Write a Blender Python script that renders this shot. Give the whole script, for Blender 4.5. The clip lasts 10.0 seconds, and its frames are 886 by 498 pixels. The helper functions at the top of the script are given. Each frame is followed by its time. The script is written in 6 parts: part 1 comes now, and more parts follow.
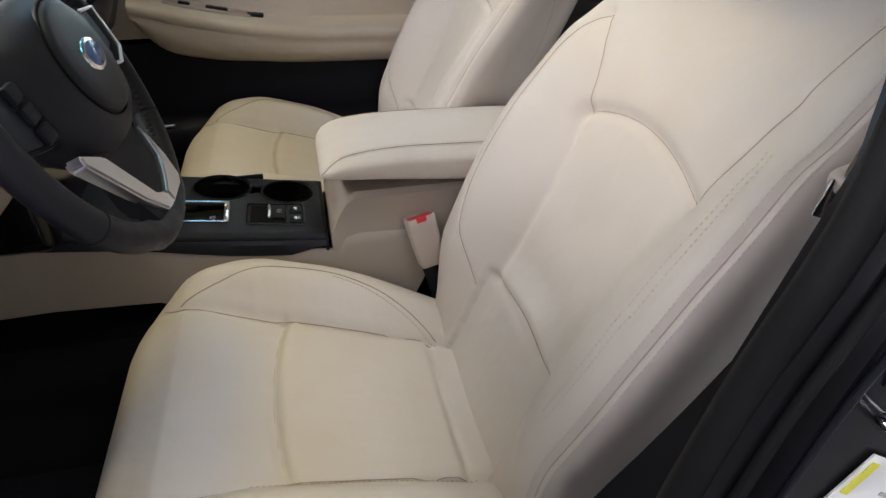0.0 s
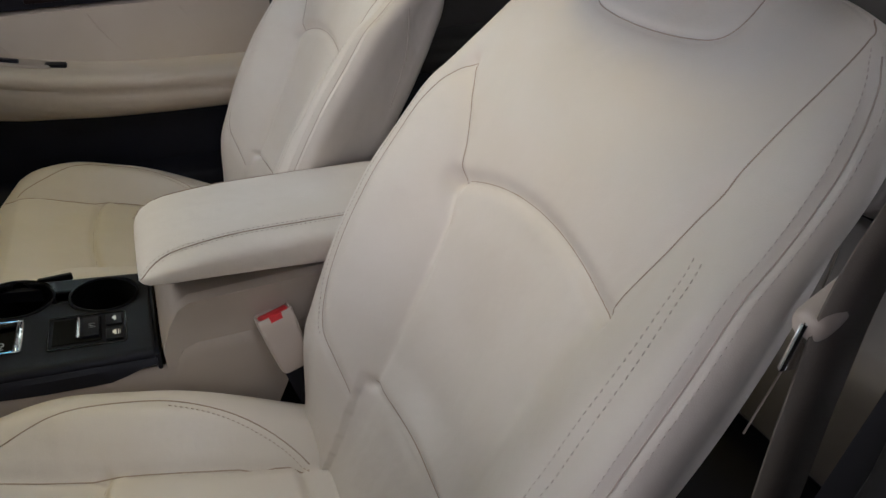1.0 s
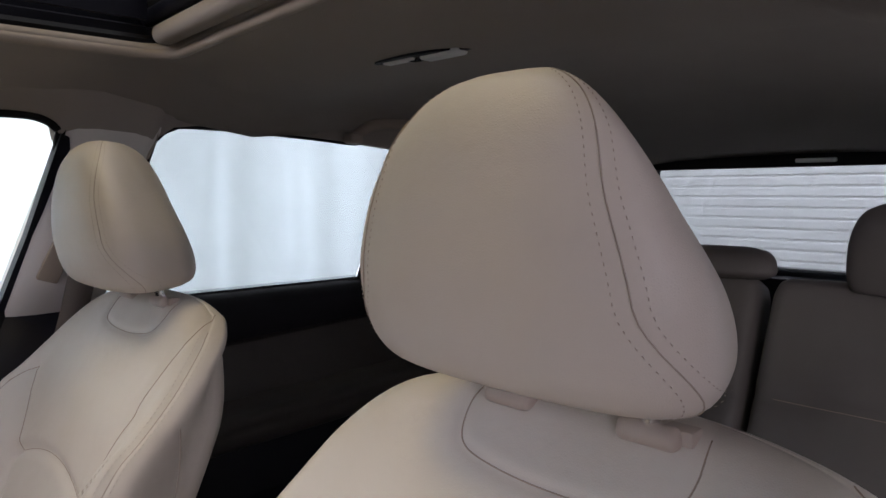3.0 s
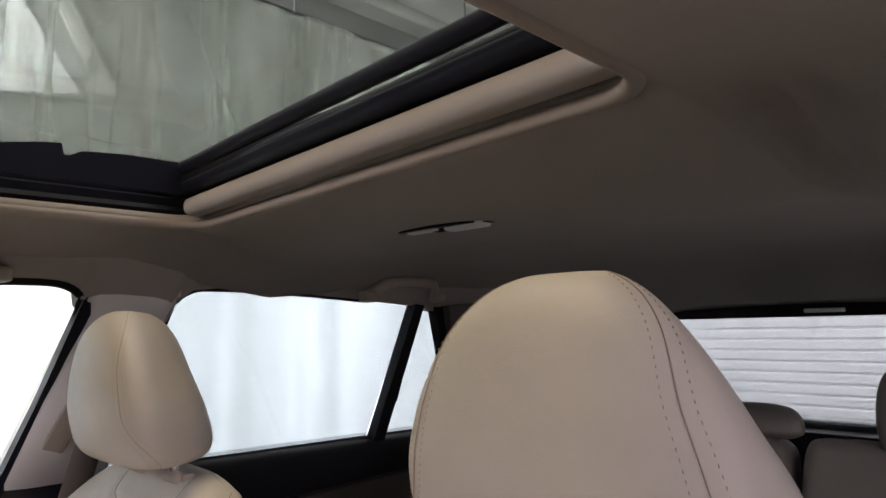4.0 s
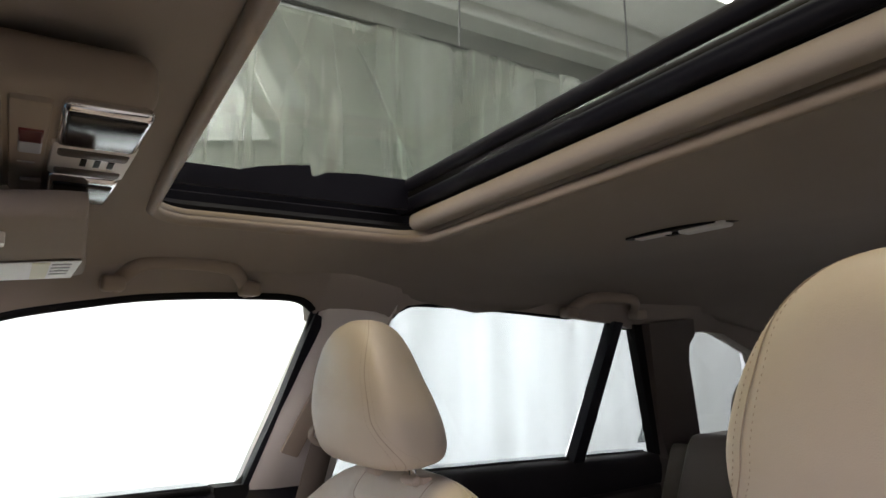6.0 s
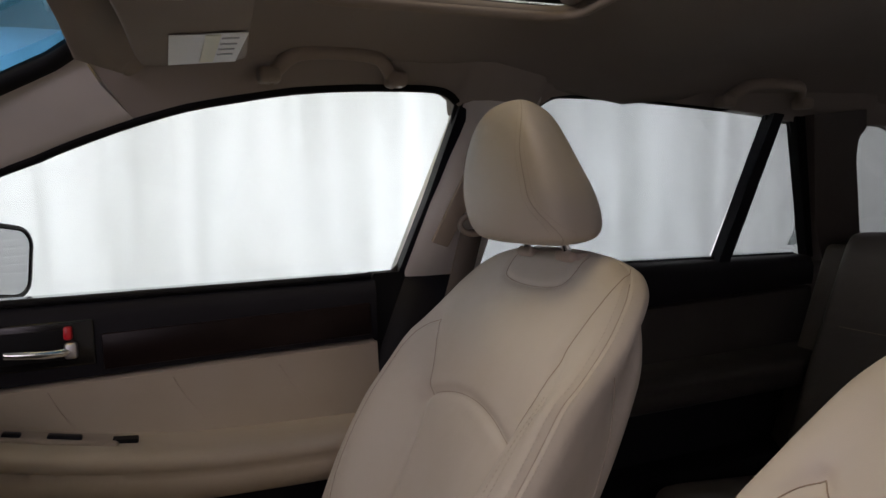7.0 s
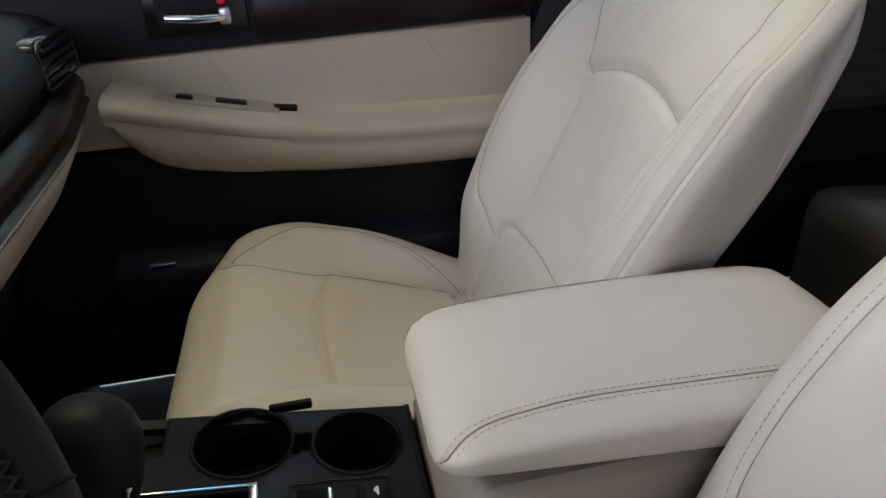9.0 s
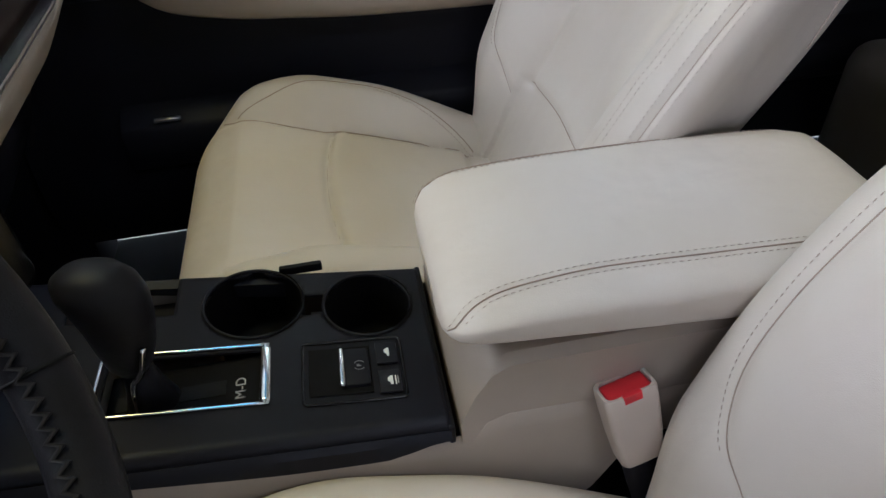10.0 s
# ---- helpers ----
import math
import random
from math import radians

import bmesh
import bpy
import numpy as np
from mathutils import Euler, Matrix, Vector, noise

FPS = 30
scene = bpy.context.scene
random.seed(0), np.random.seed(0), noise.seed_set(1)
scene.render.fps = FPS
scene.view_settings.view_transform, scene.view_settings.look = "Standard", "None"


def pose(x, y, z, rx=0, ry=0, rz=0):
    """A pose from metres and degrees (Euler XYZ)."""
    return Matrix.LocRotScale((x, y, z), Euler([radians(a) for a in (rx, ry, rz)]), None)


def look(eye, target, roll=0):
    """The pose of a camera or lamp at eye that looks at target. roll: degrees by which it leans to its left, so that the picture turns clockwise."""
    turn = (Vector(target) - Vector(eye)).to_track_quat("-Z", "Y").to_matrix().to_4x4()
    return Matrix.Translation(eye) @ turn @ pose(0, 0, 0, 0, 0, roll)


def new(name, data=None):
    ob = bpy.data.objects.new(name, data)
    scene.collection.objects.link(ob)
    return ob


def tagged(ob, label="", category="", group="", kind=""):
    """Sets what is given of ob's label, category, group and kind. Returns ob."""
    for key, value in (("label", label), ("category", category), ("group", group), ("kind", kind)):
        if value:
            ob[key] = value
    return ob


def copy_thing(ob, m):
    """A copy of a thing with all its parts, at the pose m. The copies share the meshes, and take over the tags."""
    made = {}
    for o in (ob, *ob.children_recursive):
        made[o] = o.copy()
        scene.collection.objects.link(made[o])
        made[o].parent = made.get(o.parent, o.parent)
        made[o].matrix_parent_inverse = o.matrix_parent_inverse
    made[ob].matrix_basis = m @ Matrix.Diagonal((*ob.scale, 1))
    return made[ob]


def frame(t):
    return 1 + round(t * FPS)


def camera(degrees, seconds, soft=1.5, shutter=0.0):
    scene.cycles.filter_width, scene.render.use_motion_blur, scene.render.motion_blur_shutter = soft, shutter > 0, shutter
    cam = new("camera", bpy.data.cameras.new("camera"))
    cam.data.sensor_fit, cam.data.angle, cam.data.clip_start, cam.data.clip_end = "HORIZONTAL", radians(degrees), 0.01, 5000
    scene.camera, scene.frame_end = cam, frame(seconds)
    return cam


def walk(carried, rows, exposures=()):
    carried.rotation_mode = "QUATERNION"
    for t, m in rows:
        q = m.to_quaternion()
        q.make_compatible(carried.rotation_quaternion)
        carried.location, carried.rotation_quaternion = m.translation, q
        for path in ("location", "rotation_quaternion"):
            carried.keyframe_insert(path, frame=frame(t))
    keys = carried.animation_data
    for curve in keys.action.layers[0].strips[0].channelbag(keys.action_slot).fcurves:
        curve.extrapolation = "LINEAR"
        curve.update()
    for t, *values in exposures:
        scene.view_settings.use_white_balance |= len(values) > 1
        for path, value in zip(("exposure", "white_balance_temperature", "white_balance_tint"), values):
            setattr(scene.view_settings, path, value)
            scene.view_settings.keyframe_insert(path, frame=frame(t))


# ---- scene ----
cam = camera(66.5, 10.0)
PATH = [
    (0, (-0.197, -1.042, 1.314), (0.156, 0.616, 0.252), -0.2),
    (0.5, (-0.165, -0.934, 1.317), (0.37, 0.67, 0.248), -0.4),
    (1, (-0.117, -0.855, 1.318), (0.563, 0.709, 0.274), -0.4),
    (1.5, (-0.1, -0.759, 1.325), (0.888, 0.693, 0.368), -0.4),
    (2, (-0.095, -0.679, 1.333), (1.172, 0.669, 0.572), -0.4),
    (2.5, (-0.074, -0.651, 1.351), (1.302, 0.721, 0.877), -0.6),
    (3, (-0.065, -0.63, 1.375), (1.345, 0.776, 1.188), -0.7),
    (3.2, (-0.06, -0.622, 1.384), (1.348, 0.797, 1.303), -0.8),
    (4.3, (-0.1017, -0.5992, 1.418), (1.3013, 0.7938, 1.719), -1.3),
    (4.5, (-0.1057, -0.5932, 1.421), (1.2723, 0.8168, 1.758), -1.2),
    (5, (-0.1247, -0.5782, 1.418), (1.1523, 0.9108, 1.807), -1.0),
    (5.2, (-0.1327, -0.5692, 1.413), (1.1033, 0.9538, 1.805), -1.1),
    (6.3, (-0.18, -0.531, 1.36), (0.794, 1.198, 1.611), -1.2),
    (6.5, (-0.188, -0.527, 1.342), (0.725, 1.245, 1.494), -1.4),
    (7, (-0.203, -0.505, 1.312), (0.547, 1.343, 1.151), -1.9),
    (7.5, (-0.207, -0.484, 1.294), (0.361, 1.381, 0.847), -2.4),
    (8, (-0.216, -0.472, 1.281), (0.21, 1.37, 0.628), -2.7),
    (8.5, (-0.226, -0.463, 1.278), (0.132, 1.327, 0.46), -2.9),
    (9, (-0.239, -0.461, 1.259), (0.075, 1.264, 0.297), -2.9),
    (9.5, (-0.24, -0.452, 1.254), (0.012, 1.159, 0.095), -2.9),
    (10, (-0.23, -0.435, 1.254), (-0.023, 1.057, -0.062), -3.7),
]
EXPOSURES = [(0, 0.12, 5700, 17), (0.5, -0.13, 5550, 17), (1.0, -0.35, 5600, 16), (2.0, -0.66, 5500, 23), (3.0, -0.66, 5750, 23), (4.5, -0.22, 6100, 25), (5.2, -0.22, 6100, 24),
             (6.5, -0.65, 6400, 21), (7.0, -1.30, 6300, 26), (7.5, -1.45, 6250, 26), (8.0, -1.2, 6200, 25), (8.5, -0.6, 5600, 20), (9.0, -0.2, 5400, 17), (10, -0.03, 5250, 16)]
walk(cam, [(t, look(eye, target, roll)) for t, eye, target, roll in PATH], EXPOSURES)

# ---- world and lamps ----
world = bpy.data.worlds.new("world")
scene.world = world
world.use_nodes = True
world.node_tree.nodes["Background"].inputs[0].default_value = (0.8, 0.88, 1.0, 1)
world.node_tree.nodes["Background"].inputs[1].default_value = 0.0


def area_lamp(name, place, target, sx, sy, watts, colour):
    data = bpy.data.lights.new(name, "AREA")
    data.shape, data.size, data.size_y, data.energy, data.color = "RECTANGLE", sx, sy, watts, colour
    ob = new(name, data)
    ob.matrix_world = look(place, target)
    return ob


LAMP_COLOUR = (1.0, 0.985, 0.97)
# Unseen panel added for the side light through the driver's door opening.
SOFT_AT, SOFT_TO = (-1.9, -3.0, 1.8), (0.1, -0.2, 1.15)
area_lamp("added_side_light", SOFT_AT, SOFT_TO, 2.4, 1.2, 60, (1.0, 0.91, 0.94))
# Added out of view to light the backrests through the windscreen.
FRONT_AT, FRONT_TO = (-2.35, 0.1, 2.5), (0.1, 0.1, 0.95)
area_lamp("added_front_light", FRONT_AT, FRONT_TO, 2.8, 0.7, 58, (1.0, 0.94, 0.82))
# Unseen lamp added to reach armrest and cushions through the sunroof.
area_lamp("added_ceiling_light", (0.45, 0.15, 4.24), (0.45, 0.15, 0), 2.0, 1.2, 50, (1.0, 0.98, 0.87))
# Warm lamp added, unseen, for the yellow cast on the cushion fronts.
area_lamp("added_warm_light", (-0.95, 0.3, 4.24), (-0.95, 0.3, 0), 0.9, 1.1, 42, (1.0, 0.76, 0.20))
# Unseen lamps added behind the curtain to make it glow.
BACK_X = (-1.9, 1.9)
for bx in BACK_X:
    area_lamp("added_curtain_light", (bx, 3.985, 1.35), (bx, 0, 1.35), 3.75, 1.6, 250 if bx < 0 else 330, (0.97, 0.99, 1.0))
# Strip at (3.73, 2.19) is in view; the others are added for wash and glints.
for sx, sy, tx, ty, watts in ((4.25, 0.0, 5.0, 0.0, 110), (3.73, 2.19, 3.73, 2.19, 62), (-0.6, 3.55, 0.6, 4.1, 150), (2.6, -1.7, 2.6, -1.7, 26), (1.0, -2.6, 1.0, -2.6, 26)):
    strip = area_lamp("strip_light", (sx, sy, 3.95), (tx, ty, 1.3 if ty < 4 else 3.2), 1.2, 0.16, watts, LAMP_COLOUR)
    strip.data.spread = radians(120)


# ---- materials ----
def mat_base(name, colour, rough=0.5, metal=0.0, spec=0.5):
    m = bpy.data.materials.new(name)
    m.use_nodes = True
    nt = m.node_tree
    bsdf = nt.nodes["Principled BSDF"]
    bsdf.inputs["Base Color"].default_value = (*colour, 1)
    bsdf.inputs["Roughness"].default_value = rough
    bsdf.inputs["Metallic"].default_value = metal
    bsdf.inputs["Specular IOR Level"].default_value = spec
    return m, nt, bsdf


def vary(nt, bsdf, colour, scale, amount, coords, detail=4.0, dark=(0.6, 0.6, 0.6)):
    """Broad uneven tone over the base colour."""
    nz = nt.nodes.new("ShaderNodeTexNoise")
    nz.inputs["Scale"].default_value, nz.inputs["Detail"].default_value = scale, detail
    nt.links.new(coords.outputs["Object"], nz.inputs["Vector"])
    ramp = nt.nodes.new("ShaderNodeMapRange")
    ramp.inputs["From Min"].default_value, ramp.inputs["From Max"].default_value = 0.35, 0.7
    ramp.inputs["To Max"].default_value = amount
    nt.links.new(nz.outputs["Fac"], ramp.inputs["Value"])
    mix = nt.nodes.new("ShaderNodeMix")
    mix.data_type = "RGBA"
    mix.inputs["A"].default_value = (*colour, 1)
    mix.inputs["B"].default_value = (*[c * d for c, d in zip(colour, dark)], 1)
    nt.links.new(ramp.outputs["Result"], mix.inputs["Factor"])
    nt.links.new(mix.outputs["Result"], bsdf.inputs["Base Color"])


def bumps(nt, bsdf, layers, coords):
    """Fine relief. layers: (kind, scale, strength, distance)."""
    last = None
    for kind, scale, strength, dist in layers:
        if kind == "cells":
            tex = nt.nodes.new("ShaderNodeTexVoronoi")
            tex.feature = "DISTANCE_TO_EDGE"
            out = tex.outputs["Distance"]
        else:
            tex = nt.nodes.new("ShaderNodeTexNoise")
            tex.inputs["Detail"].default_value = 3.0
            out = tex.outputs["Fac"]
        tex.inputs["Scale"].default_value = scale
        nt.links.new(coords.outputs["Object"], tex.inputs["Vector"])
        b = nt.nodes.new("ShaderNodeBump")
        b.inputs["Strength"].default_value, b.inputs["Distance"].default_value = strength, dist
        nt.links.new(out, b.inputs["Height"])
        if last:
            nt.links.new(last.outputs["Normal"], b.inputs["Normal"])
        last = b
    nt.links.new(last.outputs["Normal"], bsdf.inputs["Normal"])


def leather(name, colour, rough=0.5, dark=(0.9, 0.87, 0.8)):
    m, nt, bsdf = mat_base(name, colour, rough, 0, 0.4 if colour[0] > 0.03 else 0.2)
    co = nt.nodes.new("ShaderNodeTexCoord")
    vary(nt, bsdf, colour, 7.0, 0.5, co, dark=dark)
    bumps(nt, bsdf, [("noise", 7.0, 0.42, 0.016), ("noise", 26.0, 0.30, 0.004), ("noise", 90.0, 0.18, 0.0012), ("cells", 620.0, 0.28, 0.0006)], co)
    return m


def moulded(name, colour, rough=0.55, grain=900.0, strength=0.2, amount=0.35, dark=(0.75, 0.75, 0.75)):
    m, nt, bsdf = mat_base(name, colour, rough, 0, 0.25 if colour[0] > 0.03 else 0.13)
    co = nt.nodes.new("ShaderNodeTexCoord")
    vary(nt, bsdf, colour, 9.0, amount, co, dark=dark)
    bumps(nt, bsdf, [("cells", grain, strength, 0.0005)], co)
    return m


def woven(name, colour, rough=0.95):
    m, nt, bsdf = mat_base(name, colour, rough, 0, 0.15)
    co = nt.nodes.new("ShaderNodeTexCoord")
    vary(nt, bsdf, colour, 5.0, 0.35, co, dark=(0.82, 0.82, 0.82))
    bumps(nt, bsdf, [("noise", 900.0, 0.35, 0.0008), ("noise", 60.0, 0.1, 0.002)], co)
    return m


def pane(name, tint, gloss=1.0):
    """Clear or tinted glass: see-through, with a true glossy face."""
    m = bpy.data.materials.new(name)
    m.use_nodes = True
    nt = m.node_tree
    nt.nodes.clear()
    out, mix = nt.nodes.new("ShaderNodeOutputMaterial"), nt.nodes.new("ShaderNodeMixShader")
    clear, shine, face = nt.nodes.new("ShaderNodeBsdfTransparent"), nt.nodes.new("ShaderNodeBsdfGlossy"), nt.nodes.new("ShaderNodeLayerWeight")
    clear.inputs["Color"].default_value = (*tint, 1)
    shine.inputs["Roughness"].default_value = 0.02
    shine.inputs["Color"].default_value = (gloss, gloss, gloss, 1)
    five, lift = nt.nodes.new("ShaderNodeMath"), nt.nodes.new("ShaderNodeMath")
    five.operation, lift.operation = "POWER", "MULTIPLY_ADD"
    five.inputs[1].default_value = 5.0
    lift.inputs[1].default_value, lift.inputs[2].default_value = 0.9, 0.035
    nt.links.new(face.outputs["Facing"], five.inputs[0])
    nt.links.new(five.outputs[0], lift.inputs[0])
    nt.links.new(lift.outputs[0], mix.inputs[0])
    nt.links.new(clear.outputs[0], mix.inputs[1])
    nt.links.new(shine.outputs[0], mix.inputs[2])
    nt.links.new(mix.outputs[0], out.inputs["Surface"])
    return m


def glowing(name, colour, strength):
    m, nt, bsdf = mat_base(name, (0.8, 0.8, 0.8), 0.4)
    bsdf.inputs["Emission Color"].default_value = (*colour, 1)
    bsdf.inputs["Emission Strength"].default_value = strength
    return m


LEATHER = leather("cream_leather", (0.57, 0.515, 0.448))
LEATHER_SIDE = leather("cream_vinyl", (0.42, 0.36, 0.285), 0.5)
THREAD = moulded("brown_thread", (0.34, 0.265, 0.205), 0.8, 2000, 0.3)
THREAD_PALE = moulded("tan_thread", (0.44, 0.37, 0.30), 0.8, 2000, 0.3)
THREAD_CREAM = moulded("cream_thread", (0.54, 0.475, 0.40), 0.8, 2000, 0.3)
BEIGE = moulded("beige_plastic", (0.345, 0.29, 0.235), 0.5)
BEIGE_TAN = moulded("tan_plastic", (0.46, 0.39, 0.325), 0.45)
BEIGE_PALE = moulded("pale_trim", (0.74, 0.705, 0.66), 0.45)
HEADLINER = woven("headliner_cloth", (0.335, 0.298, 0.262))
BLACK = moulded("black_plastic", (0.0098, 0.0100, 0.0140), 0.43)
BLACK_SOFT = moulded("black_soft_trim", (0.013, 0.0125, 0.0152), 0.6)
HUB_BLACK = moulded("wheel_hub_vinyl", (0.017, 0.0172, 0.0205), 0.42)
BLACK_GLOSS = mat_base("piano_black", (0.006, 0.0055, 0.006), 0.16)[0]
BLACK_LEATHER = leather("black_leather", (0.0125, 0.0122, 0.0150), 0.44, (0.7, 0.7, 0.7))
# Black deeper than the panel's, used in wells, recesses and a groove.
PIT = moulded("recess_black", (0.003, 0.003, 0.0032), 0.8)
RUBBER = moulded("rubber_seal", (0.007, 0.007, 0.0075), 0.6, 400)
CARPET = woven("black_carpet", (0.012, 0.0115, 0.012))
WOOD = moulded("dark_wood_trim", (0.016, 0.010, 0.009), 0.3, 90, 0.08, 0.8, (0.4, 0.35, 0.35))
CHROME = mat_base("chrome", (0.85, 0.85, 0.86), 0.12, 1.0)[0]
SATIN = mat_base("satin_silver", (0.62, 0.62, 0.64), 0.3, 1.0)[0]
STEEL = mat_base("painted_steel", (0.35, 0.35, 0.36), 0.35, 0.9)[0]
RAIL_STEEL = mat_base("galvanised_steel", (0.13, 0.135, 0.13), 0.45, 0.6)[0]
PAINT = mat_base("dark_car_paint", (0.02, 0.02, 0.024), 0.12, 0.0)[0]
PAINT_BLACK = moulded("black_body_paint", (0.008, 0.0078, 0.009), 0.28, 120, 0.1)
RED = mat_base("red_button", (0.50, 0.016, 0.022), 0.3)[0]
WHITE = mat_base("white_print", (0.75, 0.75, 0.72), 0.5)[0]
YELLOW = mat_base("yellow_print", (0.65, 0.62, 0.05), 0.5)[0]
GREY_PRINT = mat_base("grey_print", (0.35, 0.35, 0.34), 0.5)[0]
MIRROR = mat_base("mirror_glass", (0.85, 0.9, 0.93), 0.02, 1.0)[0]
GLASS = pane("clear_glass", (0.93, 0.96, 0.94))
GLASS_TINT = pane("tinted_glass", (0.66, 0.682, 0.68))
GLASS_ROOF = pane("green_roof_glass", (0.62, 0.645, 0.605), 0.3)
BELT = woven("taupe_webbing", (0.13, 0.11, 0.093))
DARK_TAUPE = moulded("dark_taupe_plastic", (0.10, 0.085, 0.075), 0.5)
# Rear leather is darkened below its own colour for the cabin's shade.
REAR_SHADED_LEATHER = leather("shaded_rear_leather", (0.125, 0.112, 0.098), 0.55)
# Rear door vinyl, with the shade behind the front seats in its colour.
REAR_SHADED_VINYL = leather("shaded_rear_vinyl", (0.045, 0.040, 0.037), 0.6)
CONCRETE = moulded("booth_floor", (0.30, 0.30, 0.30), 0.6, 40, 0.1, 0.6)
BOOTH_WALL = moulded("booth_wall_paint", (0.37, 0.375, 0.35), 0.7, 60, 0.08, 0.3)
BOARD_WHITE = moulded("white_board_paint", (0.84, 0.84, 0.83), 0.6, 60, 0.05, 0.15)
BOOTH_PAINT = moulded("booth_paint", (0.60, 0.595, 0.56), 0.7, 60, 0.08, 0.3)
BRICK_WHITE = moulded("white_block_paint", (0.78, 0.78, 0.78), 0.6, 60, 0.1, 0.3)
LAMP_GLOW = glowing("lamp_tube", (1.0, 0.98, 0.94), 14.0)


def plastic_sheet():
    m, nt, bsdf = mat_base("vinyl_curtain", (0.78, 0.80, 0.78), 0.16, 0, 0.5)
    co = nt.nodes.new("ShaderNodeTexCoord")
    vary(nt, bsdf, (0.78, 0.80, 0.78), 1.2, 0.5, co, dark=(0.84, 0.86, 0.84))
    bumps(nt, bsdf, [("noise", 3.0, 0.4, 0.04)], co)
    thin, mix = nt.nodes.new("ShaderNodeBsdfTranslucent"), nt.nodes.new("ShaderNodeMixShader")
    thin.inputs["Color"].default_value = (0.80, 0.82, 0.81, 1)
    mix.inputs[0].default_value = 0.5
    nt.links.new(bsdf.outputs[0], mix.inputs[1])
    # Upright bands in the translucency stand in for shading of the folds.
    fold_shade_bands, tone = nt.nodes.new("ShaderNodeMapping"), nt.nodes.new("ShaderNodeTexNoise")
    fold_shade_bands.inputs["Scale"].default_value = (1.0, 1.0, 0.05)
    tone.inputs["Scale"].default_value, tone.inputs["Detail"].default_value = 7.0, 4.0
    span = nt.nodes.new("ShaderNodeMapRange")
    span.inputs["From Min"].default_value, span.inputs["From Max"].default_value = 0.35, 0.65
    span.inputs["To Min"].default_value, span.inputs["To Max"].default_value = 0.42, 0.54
    nt.links.new(co.outputs["Object"], fold_shade_bands.inputs["Vector"])
    nt.links.new(fold_shade_bands.outputs[0], tone.inputs["Vector"])
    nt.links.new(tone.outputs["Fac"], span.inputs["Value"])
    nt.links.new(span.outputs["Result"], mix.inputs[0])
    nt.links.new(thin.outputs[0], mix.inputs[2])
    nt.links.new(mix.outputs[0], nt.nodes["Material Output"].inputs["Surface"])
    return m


def clear_sheet(name, base):
    """Clear vinyl: mostly see-through; milky upright streaks in it stand in for crease highlights."""
    m, nt, bsdf = mat_base(name, (0.80, 0.83, 0.79), 0.22, 0, 0.5)
    co = nt.nodes.new("ShaderNodeTexCoord")
    facs = []
    for wide, size, low, high, stretch in ((1.0, 2.6, 0.46, 0.66, 0.06), (1.0, 9.0, 0.54, 0.68, 0.09)):
        way, tex, span = nt.nodes.new("ShaderNodeMapping"), nt.nodes.new("ShaderNodeTexNoise"), nt.nodes.new("ShaderNodeMapRange")
        way.inputs["Scale"].default_value = (wide, wide, stretch)
        tex.inputs["Scale"].default_value, tex.inputs["Detail"].default_value, tex.inputs["Distortion"].default_value = size, 3.0, 0.25
        span.inputs["From Min"].default_value, span.inputs["From Max"].default_value = low, high
        span.inputs["To Min"].default_value, span.inputs["To Max"].default_value = 0.0, 1.0
        nt.links.new(co.outputs["Object"], way.inputs["Vector"])
        nt.links.new(way.outputs[0], tex.inputs["Vector"])
        nt.links.new(tex.outputs["Fac"], span.inputs["Value"])
        facs.append(span.outputs["Result"])
    both = nt.nodes.new("ShaderNodeMath")
    both.operation = "MULTIPLY_ADD"
    both.inputs[2].default_value = 0.0
    half = nt.nodes.new("ShaderNodeMath")
    half.operation = "MULTIPLY"
    half.inputs[1].default_value = 0.30
    nt.links.new(facs[0], half.inputs[0])
    nt.links.new(facs[1], both.inputs[0])
    both.inputs[1].default_value = 0.55
    nt.links.new(half.outputs[0], both.inputs[2])
    milky = nt.nodes.new("ShaderNodeMath")
    milky.operation = "ADD"
    milky.inputs[1].default_value = base
    nt.links.new(both.outputs[0], milky.inputs[0])
    clear, mix = nt.nodes.new("ShaderNodeBsdfTransparent"), nt.nodes.new("ShaderNodeMixShader")
    clear.inputs["Color"].default_value = (0.90, 0.92, 0.89, 1)
    nt.links.new(milky.outputs[0], mix.inputs[0])
    nt.links.new(clear.outputs[0], mix.inputs[1])
    nt.links.new(bsdf.outputs[0], mix.inputs[2])
    nt.links.new(mix.outputs[0], nt.nodes["Material Output"].inputs["Surface"])
    return m


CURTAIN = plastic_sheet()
CLEAR_VINYL = clear_sheet("clear_vinyl", 0.05)
CLEAR_FLAP = clear_sheet("clear_vinyl_flap", 0.22)


# ---- shape helpers ----
def mesh_object(name, verts, faces, material, parent=None, label="", smooth=True, auto=None):
    me = bpy.data.meshes.new(name)
    me.from_pydata([tuple(v) for v in verts], [], faces)
    me.validate()
    bm = bmesh.new()
    bm.from_mesh(me)
    bmesh.ops.recalc_face_normals(bm, faces=bm.faces)
    bm.to_mesh(me)
    bm.free()
    if smooth:
        me.polygons.foreach_set("use_smooth", [True] * len(me.polygons))
        if auto:
            me.set_sharp_from_angle(angle=radians(auto))
    me.materials.append(material)
    ob = new(name, me)
    if parent:
        ob.parent = parent
    if label:
        tagged(ob, label)
    return ob


